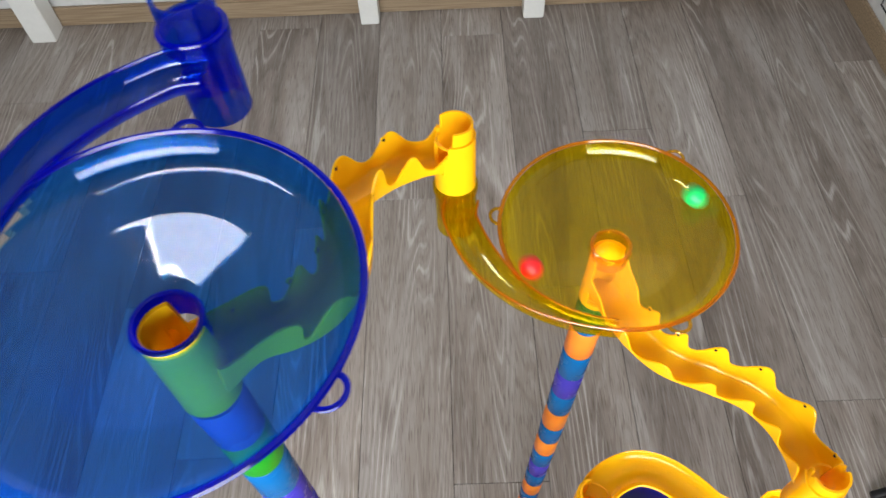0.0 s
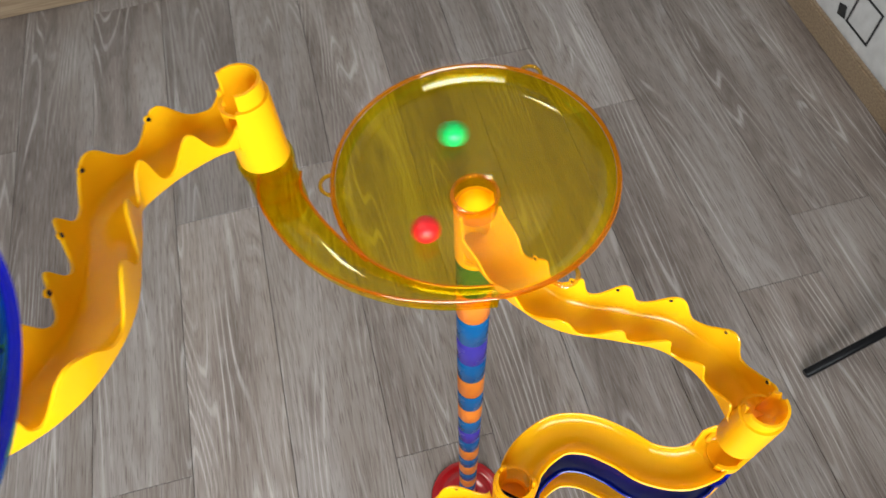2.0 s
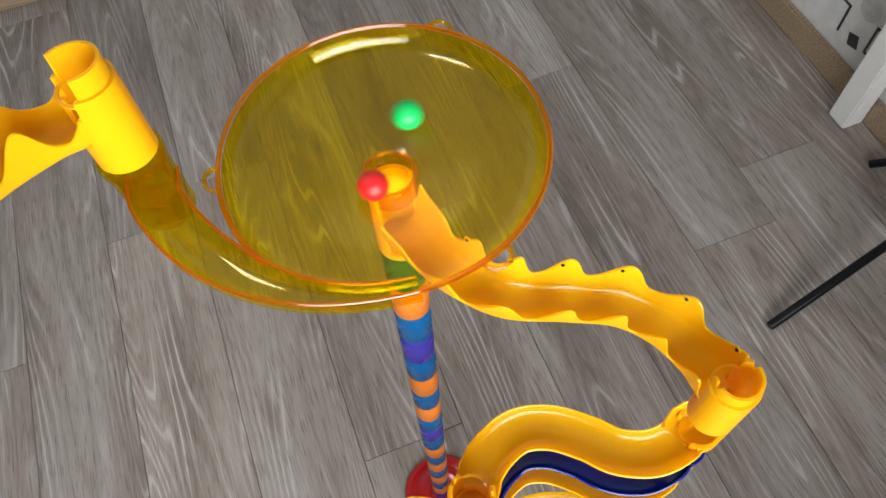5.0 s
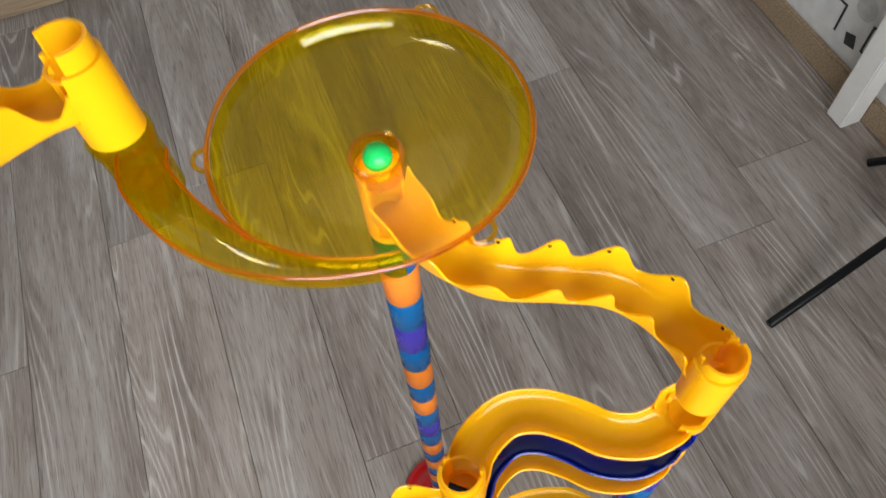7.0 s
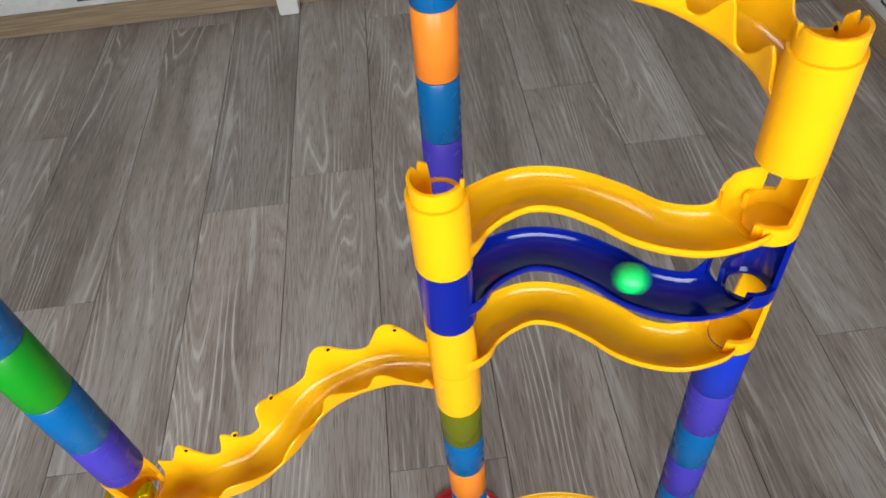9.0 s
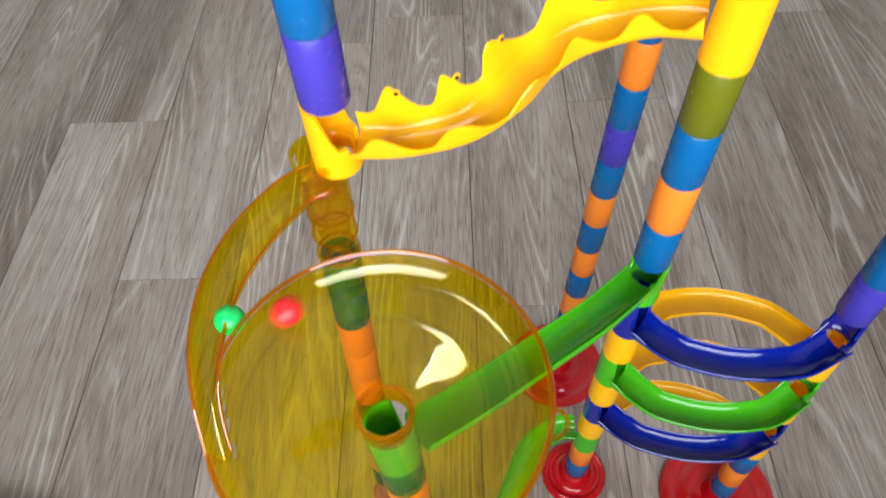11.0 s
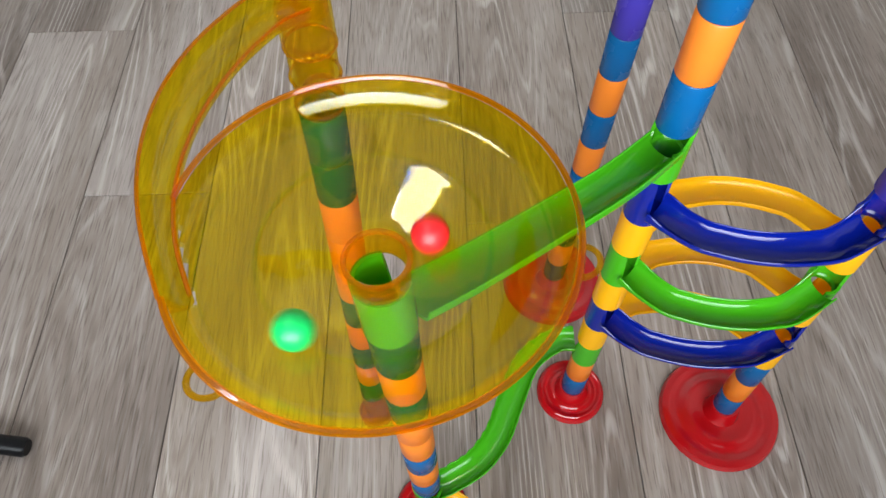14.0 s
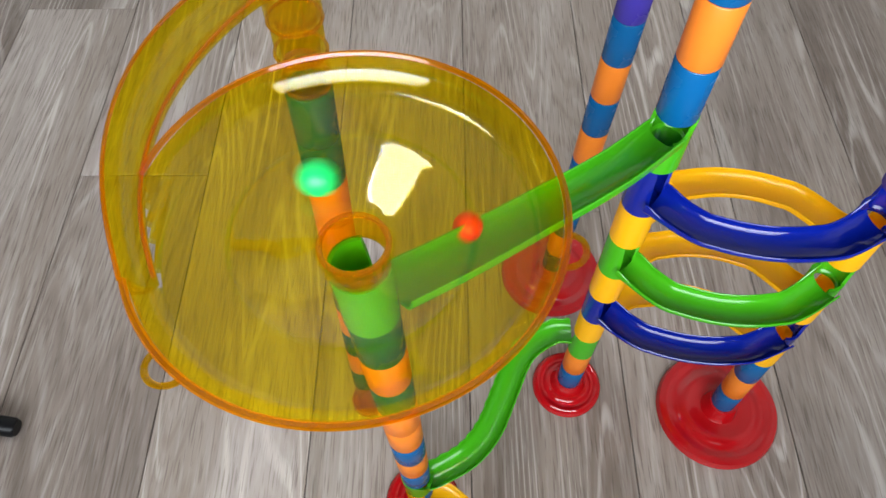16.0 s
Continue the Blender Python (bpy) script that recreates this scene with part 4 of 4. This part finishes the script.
# ---- what moves ----
RED_ROWS = [
    (0.00, 0.4463, 0.5984, 0.9440),
    (0.10, 0.4729, 0.5748, 0.9436),
    (0.20, 0.5001, 0.5700, 0.9430),
    (0.30, 0.5259, 0.5850, 0.9415),
    (0.40, 0.5385, 0.6159, 0.9393),
    (0.50, 0.5270, 0.6534, 0.9377),
    (0.60, 0.4968, 0.6772, 0.9413),
    (0.70, 0.4644, 0.6850, 0.9442),
    (0.80, 0.4485, 0.6682, 0.9441),
    (0.90, 0.4419, 0.6458, 0.9434),
    (1.00, 0.4502, 0.6184, 0.9417),
    (1.10, 0.4713, 0.5970, 0.9413),
    (1.20, 0.4995, 0.5953, 0.9385),
    (1.30, 0.5222, 0.6163, 0.9353),
    (1.40, 0.5254, 0.6464, 0.9361),
    (1.50, 0.5069, 0.6690, 0.9392),
    (1.60, 0.4800, 0.6699, 0.9410),
    (1.70, 0.4583, 0.6574, 0.9415),
    (1.80, 0.4486, 0.6376, 0.9417),
    (1.90, 0.4532, 0.6171, 0.9415),
    (2.00, 0.4715, 0.6033, 0.9401),
    (2.10, 0.4991, 0.6051, 0.9359),
    (2.20, 0.5189, 0.6280, 0.9331),
    (2.30, 0.5137, 0.6538, 0.9356),
    (2.40, 0.4950, 0.6672, 0.9388),
    (2.50, 0.4765, 0.6644, 0.9403),
    (2.60, 0.4627, 0.6449, 0.9403),
    (2.70, 0.4670, 0.6224, 0.9388),
    (2.80, 0.4850, 0.6049, 0.9374),
    (2.90, 0.5114, 0.6124, 0.9343),
    (3.00, 0.5203, 0.6366, 0.9336),
    (3.10, 0.5055, 0.6596, 0.9366),
    (3.20, 0.4816, 0.6610, 0.9387),
    (3.30, 0.4655, 0.6478, 0.9398),
    (3.40, 0.4678, 0.6261, 0.9384),
    (3.50, 0.4882, 0.6135, 0.9349),
    (3.60, 0.5156, 0.6227, 0.9325),
    (3.70, 0.5207, 0.6424, 0.9344),
    (3.80, 0.5047, 0.6573, 0.9359),
    (3.90, 0.4792, 0.6481, 0.9367),
    (4.00, 0.4710, 0.6271, 0.9375),
    (4.10, 0.4804, 0.6138, 0.9364),
    (4.20, 0.5019, 0.6177, 0.9317),
    (4.30, 0.5202, 0.6313, 0.9334),
    (4.40, 0.5069, 0.6501, 0.9340),
    (4.50, 0.4870, 0.6387, 0.9335),
    (4.60, 0.4973, 0.6193, 0.9317),
    (4.70, 0.5183, 0.6273, 0.9329),
    (4.80, 0.5110, 0.6479, 0.9337),
    (4.90, 0.4895, 0.6424, 0.9335),
    (5.00, 0.4937, 0.6220, 0.9315),
    (5.10, 0.5154, 0.6245, 0.9316),
    (5.20, 0.5141, 0.6448, 0.9329),
    (5.30, 0.4928, 0.6452, 0.9326),
    (5.40, 0.4910, 0.6254, 0.9306),
    (5.50, 0.5117, 0.6221, 0.9305),
    (5.60, 0.5162, 0.6412, 0.9317),
    (5.70, 0.4967, 0.6469, 0.9316),
    (5.80, 0.4895, 0.6292, 0.9299),
    (5.90, 0.5077, 0.6208, 0.9296),
    (6.00, 0.5170, 0.6373, 0.9303),
    (6.10, 0.5007, 0.6475, 0.9306),
    (6.20, 0.5035, 0.6300, 0.9280),
    (6.30, 0.5040, 0.6260, 0.8860),
    (6.40, 0.5070, 0.6243, 0.8750),
    (6.50, 0.5187, 0.6006, 0.8700),
    (6.60, 0.5477, 0.5662, 0.8640),
    (6.70, 0.6010, 0.5531, 0.8570),
    (6.80, 0.6320, 0.5270, 0.8490),
    (6.90, 0.6490, 0.5010, 0.8440),
    (7.00, 0.6525, 0.4970, 0.8200),
    (7.10, 0.6368, 0.4908, 0.7900),
    (7.20, 0.6136, 0.4775, 0.7870),
    (7.30, 0.5883, 0.4765, 0.7850),
    (7.40, 0.5680, 0.4993, 0.7830),
    (7.50, 0.5456, 0.5201, 0.7810),
    (7.60, 0.5070, 0.5030, 0.7790),
    (7.70, 0.5010, 0.4930, 0.7650),
    (7.80, 0.5020, 0.4950, 0.7420),
    (7.90, 0.5080, 0.5080, 0.7410),
    (8.00, 0.5348, 0.5218, 0.7410),
    (8.10, 0.5539, 0.5154, 0.7410),
    (8.20, 0.5763, 0.4949, 0.7410),
    (8.30, 0.6090, 0.4877, 0.7410),
    (8.40, 0.6389, 0.4996, 0.7380),
    (8.50, 0.6520, 0.4940, 0.7120),
    (8.60, 0.6242, 0.4896, 0.7000),
    (8.70, 0.5958, 0.4915, 0.6980),
    (8.80, 0.5709, 0.5078, 0.6970),
    (8.90, 0.5374, 0.5181, 0.6950),
    (9.00, 0.5050, 0.5000, 0.6900),
    (9.10, 0.4802, 0.5089, 0.6550),
    (9.20, 0.4437, 0.5124, 0.6430),
    (9.30, 0.3860, 0.4785, 0.6290),
    (9.40, 0.3316, 0.4481, 0.6160),
    (9.50, 0.3120, 0.4600, 0.6080),
    (9.60, 0.3040, 0.4610, 0.5950),
    (9.70, 0.2920, 0.4580, 0.5750),
    (9.80, 0.2900, 0.4468, 0.5730),
    (9.90, 0.2783, 0.4257, 0.5720),
    (10.00, 0.2680, 0.3873, 0.5700),
    (10.10, 0.2693, 0.3421, 0.5751),
    (10.20, 0.2796, 0.2985, 0.5744),
    (10.30, 0.3134, 0.2698, 0.5737),
    (10.40, 0.3573, 0.2667, 0.5730),
    (10.50, 0.3941, 0.2900, 0.5724),
    (10.60, 0.4099, 0.3302, 0.5718),
    (10.70, 0.3988, 0.3717, 0.5712),
    (10.80, 0.3656, 0.3983, 0.5706),
    (10.90, 0.3235, 0.4000, 0.5700),
    (11.00, 0.2889, 0.3766, 0.5694),
    (11.10, 0.2749, 0.3376, 0.5691),
    (11.20, 0.2867, 0.2983, 0.5690),
    (11.30, 0.3192, 0.2738, 0.5689),
    (11.40, 0.3595, 0.2733, 0.5687),
    (11.50, 0.3920, 0.2967, 0.5686),
    (11.60, 0.4042, 0.3343, 0.5685),
    (11.70, 0.3918, 0.3716, 0.5684),
    (11.80, 0.3601, 0.3940, 0.5682),
    (11.90, 0.3216, 0.3933, 0.5681),
    (12.00, 0.2913, 0.3701, 0.5680),
    (12.10, 0.2807, 0.3339, 0.5678),
    (12.20, 0.2936, 0.2987, 0.5677),
    (12.30, 0.3244, 0.2781, 0.5676),
    (12.40, 0.3459, 0.2839, 0.5665),
    (12.50, 0.3635, 0.3097, 0.5629),
    (12.60, 0.3652, 0.3416, 0.5606),
    (12.70, 0.3470, 0.3708, 0.5637),
    (12.80, 0.3209, 0.3753, 0.5660),
    (12.90, 0.3042, 0.3588, 0.5656),
    (13.00, 0.3052, 0.3301, 0.5635),
    (13.10, 0.3270, 0.3061, 0.5625),
    (13.20, 0.3518, 0.3043, 0.5626),
    (13.30, 0.3632, 0.3306, 0.5599),
    (13.40, 0.3528, 0.3572, 0.5606),
    (13.50, 0.3282, 0.3634, 0.5623),
    (13.60, 0.3138, 0.3472, 0.5619),
    (13.70, 0.3199, 0.3225, 0.5604),
    (13.80, 0.3440, 0.3104, 0.5605),
    (13.90, 0.3607, 0.3231, 0.5599),
    (14.00, 0.3623, 0.3420, 0.5598),
    (14.10, 0.3400, 0.3542, 0.5589),
    (14.20, 0.3190, 0.3429, 0.5601),
    (14.30, 0.3185, 0.3212, 0.5609),
    (14.40, 0.3375, 0.3143, 0.5594),
    (14.50, 0.3545, 0.3273, 0.5577),
    (14.60, 0.3521, 0.3491, 0.5586),
    (14.70, 0.3333, 0.3524, 0.5589),
    (14.80, 0.3234, 0.3361, 0.5584),
    (14.90, 0.3392, 0.3171, 0.5586),
    (15.00, 0.3542, 0.3239, 0.5584),
    (15.10, 0.3460, 0.3525, 0.5586),
    (15.20, 0.3284, 0.3342, 0.5567),
    (15.30, 0.3340, 0.3273, 0.5549),
    (15.40, 0.3410, 0.3340, 0.5480),
    (15.50, 0.3420, 0.3360, 0.5300),
    (15.60, 0.3420, 0.3370, 0.5120),
    (15.70, 0.3430, 0.3370, 0.5020),
    (15.80, 0.3500, 0.3450, 0.4980),
    (15.90, 0.3700, 0.3650, 0.4920),
    (16.00, 0.3819, 0.3917, 0.4820),
]
GREEN_ROWS = [
    (0.00, 0.5596, 0.6631, 0.9439),
    (0.10, 0.5340, 0.6900, 0.9443),
    (0.20, 0.4954, 0.6973, 0.9444),
    (0.30, 0.4578, 0.6814, 0.9454),
    (0.40, 0.4376, 0.6472, 0.9451),
    (0.50, 0.4411, 0.6100, 0.9440),
    (0.60, 0.4647, 0.5810, 0.9434),
    (0.70, 0.4908, 0.5706, 0.9431),
    (0.80, 0.5204, 0.5801, 0.9416),
    (0.90, 0.5382, 0.6052, 0.9405),
    (1.00, 0.5367, 0.6389, 0.9382),
    (1.10, 0.5092, 0.6684, 0.9391),
    (1.20, 0.4731, 0.6816, 0.9425),
    (1.30, 0.4487, 0.6730, 0.9463),
    (1.40, 0.4457, 0.6493, 0.9428),
    (1.50, 0.4585, 0.6198, 0.9412),
    (1.60, 0.4866, 0.5993, 0.9385),
    (1.70, 0.5189, 0.6025, 0.9376),
    (1.80, 0.5346, 0.6250, 0.9375),
    (1.90, 0.5252, 0.6520, 0.9371),
    (2.00, 0.4967, 0.6666, 0.9386),
    (2.10, 0.4660, 0.6570, 0.9410),
    (2.20, 0.4474, 0.6385, 0.9419),
    (2.30, 0.4428, 0.6163, 0.9432),
    (2.40, 0.4533, 0.6007, 0.9424),
    (2.50, 0.4790, 0.6017, 0.9391),
    (2.60, 0.5072, 0.6213, 0.9300),
    (2.70, 0.5161, 0.6543, 0.9360),
    (2.80, 0.5014, 0.6752, 0.9407),
    (2.90, 0.4849, 0.6783, 0.9415),
    (3.00, 0.4693, 0.6612, 0.9410),
    (3.10, 0.4664, 0.6365, 0.9389),
    (3.20, 0.4840, 0.6123, 0.9360),
    (3.30, 0.5128, 0.6099, 0.9351),
    (3.40, 0.5252, 0.6303, 0.9347),
    (3.50, 0.5127, 0.6529, 0.9353),
    (3.60, 0.4832, 0.6551, 0.9373),
    (3.70, 0.4640, 0.6378, 0.9395),
    (3.80, 0.4650, 0.6164, 0.9397),
    (3.90, 0.4816, 0.6078, 0.9374),
    (4.00, 0.5059, 0.6190, 0.9315),
    (4.10, 0.5109, 0.6485, 0.9339),
    (4.20, 0.4968, 0.6647, 0.9381),
    (4.30, 0.4708, 0.6299, 0.9375),
    (4.40, 0.5025, 0.6015, 0.9368),
    (4.50, 0.5340, 0.6290, 0.9372),
    (4.60, 0.5101, 0.6622, 0.9375),
    (4.70, 0.4750, 0.6426, 0.9370),
    (4.80, 0.4907, 0.6071, 0.9360),
    (4.90, 0.5275, 0.6184, 0.9362),
    (5.00, 0.5201, 0.6549, 0.9367),
    (5.10, 0.4833, 0.6517, 0.9365),
    (5.20, 0.4828, 0.6163, 0.9356),
    (5.30, 0.5179, 0.6123, 0.9353),
    (5.40, 0.5255, 0.6452, 0.9359),
    (5.50, 0.4937, 0.6559, 0.9359),
    (5.60, 0.4800, 0.6270, 0.9350),
    (5.70, 0.5073, 0.6111, 0.9342),
    (5.80, 0.5259, 0.6352, 0.9350),
    (5.90, 0.5039, 0.6554, 0.9353),
    (6.00, 0.4818, 0.6367, 0.9347),
    (6.10, 0.4981, 0.6142, 0.9334),
    (6.20, 0.5222, 0.6270, 0.9340),
    (6.30, 0.5095, 0.6387, 0.9297),
    (6.40, 0.4938, 0.6471, 0.9337),
    (6.50, 0.4838, 0.6301, 0.9339),
    (6.60, 0.4966, 0.6151, 0.9334),
    (6.70, 0.5077, 0.6308, 0.9271),
    (6.80, 0.4906, 0.6303, 0.9314),
    (6.90, 0.4909, 0.6187, 0.9334),
    (7.00, 0.5035, 0.6290, 0.9260),
    (7.10, 0.5040, 0.6240, 0.8840),
    (7.20, 0.5050, 0.5909, 0.8770),
    (7.30, 0.5410, 0.5790, 0.8700),
    (7.40, 0.5850, 0.5660, 0.8620),
    (7.50, 0.6253, 0.5316, 0.8520),
    (7.60, 0.6480, 0.5030, 0.8440),
    (7.70, 0.6525, 0.4970, 0.8150),
    (7.80, 0.6606, 0.5036, 0.7920),
    (7.90, 0.6453, 0.4963, 0.7890),
    (8.00, 0.6154, 0.4904, 0.7860),
    (8.10, 0.5853, 0.4937, 0.7850),
    (8.20, 0.5614, 0.5111, 0.7830),
    (8.30, 0.5289, 0.5189, 0.7810),
    (8.40, 0.5120, 0.5120, 0.7790),
    (8.50, 0.5010, 0.4940, 0.7650),
    (8.60, 0.5050, 0.4980, 0.7410),
    (8.70, 0.5252, 0.5239, 0.7410),
    (8.80, 0.5444, 0.5242, 0.7410),
    (8.90, 0.5650, 0.5125, 0.7410),
    (9.00, 0.5888, 0.4947, 0.7410),
    (9.10, 0.6211, 0.4880, 0.7410),
    (9.20, 0.6450, 0.5023, 0.7350),
    (9.30, 0.6520, 0.4940, 0.7100),
    (9.40, 0.6160, 0.4913, 0.7000),
    (9.50, 0.5842, 0.4961, 0.6970),
    (9.60, 0.5487, 0.5107, 0.6950),
    (9.70, 0.5150, 0.5150, 0.6930),
    (9.80, 0.5020, 0.4940, 0.6720),
    (9.90, 0.4900, 0.5060, 0.6530),
    (10.00, 0.4630, 0.5130, 0.6470),
    (10.10, 0.4263, 0.5061, 0.6410),
    (10.20, 0.3886, 0.4635, 0.6330),
    (10.35, 0.3600, 0.4600, 0.6200),
    (10.50, 0.3060, 0.4605, 0.6000),
    (10.60, 0.2910, 0.4570, 0.5740),
    (10.80, 0.2680, 0.4100, 0.5710),
    (11.00, 0.2610, 0.3700, 0.5690),
    (11.10, 0.2724, 0.3534, 0.5739),
    (11.20, 0.2805, 0.3012, 0.5720),
    (11.30, 0.3217, 0.2702, 0.5703),
    (11.40, 0.3715, 0.2766, 0.5691),
    (11.50, 0.4020, 0.3149, 0.5687),
    (11.60, 0.3972, 0.3624, 0.5683),
    (11.70, 0.3616, 0.3922, 0.5680),
    (11.80, 0.3166, 0.3888, 0.5676),
    (11.90, 0.2876, 0.3560, 0.5672),
    (12.00, 0.2896, 0.3135, 0.5669),
    (12.10, 0.3198, 0.2853, 0.5666),
    (12.20, 0.3598, 0.2862, 0.5666),
    (12.30, 0.3869, 0.3139, 0.5665),
    (12.40, 0.3872, 0.3443, 0.5663),
    (12.50, 0.3684, 0.3719, 0.5662),
    (12.60, 0.3361, 0.3787, 0.5657),
    (12.70, 0.3057, 0.3671, 0.5663),
    (12.80, 0.2895, 0.3372, 0.5665),
    (12.90, 0.2934, 0.3072, 0.5667),
    (13.00, 0.3132, 0.2853, 0.5671),
    (13.10, 0.3395, 0.2824, 0.5666),
    (13.20, 0.3616, 0.2931, 0.5663),
    (13.30, 0.3805, 0.3118, 0.5661),
    (13.40, 0.3825, 0.3359, 0.5650),
    (13.50, 0.3644, 0.3585, 0.5628),
    (13.60, 0.3312, 0.3666, 0.5628),
    (13.70, 0.3036, 0.3517, 0.5648),
    (13.80, 0.2930, 0.3272, 0.5664),
    (13.90, 0.3018, 0.3077, 0.5663),
    (14.00, 0.3179, 0.2942, 0.5663),
    (14.10, 0.3429, 0.2998, 0.5633),
    (14.20, 0.3640, 0.3201, 0.5612),
    (14.30, 0.3659, 0.3498, 0.5616),
    (14.40, 0.3495, 0.3697, 0.5635),
    (14.50, 0.3246, 0.3693, 0.5641),
    (14.60, 0.3100, 0.3466, 0.5628),
    (14.70, 0.3110, 0.3175, 0.5632),
    (14.80, 0.3363, 0.2986, 0.5637),
    (14.90, 0.3563, 0.3028, 0.5634),
    (15.00, 0.3697, 0.3218, 0.5623),
    (15.10, 0.3662, 0.3483, 0.5615),
    (15.20, 0.3465, 0.3597, 0.5606),
    (15.30, 0.3201, 0.3543, 0.5615),
    (15.40, 0.3104, 0.3356, 0.5621),
    (15.50, 0.3168, 0.3131, 0.5626),
    (15.60, 0.3388, 0.3068, 0.5615),
    (15.70, 0.3574, 0.3164, 0.5605),
    (15.80, 0.3638, 0.3401, 0.5601),
    (15.90, 0.3499, 0.3597, 0.5608),
    (16.00, 0.3247, 0.3571, 0.5612),
]
def motions():
    for ob, rows in ((red_ball, RED_ROWS), (green_ball, GREEN_ROWS)):
        walk(ob, [(t, pose(x, y, z)) for t, x, y, z in rows])


motions()
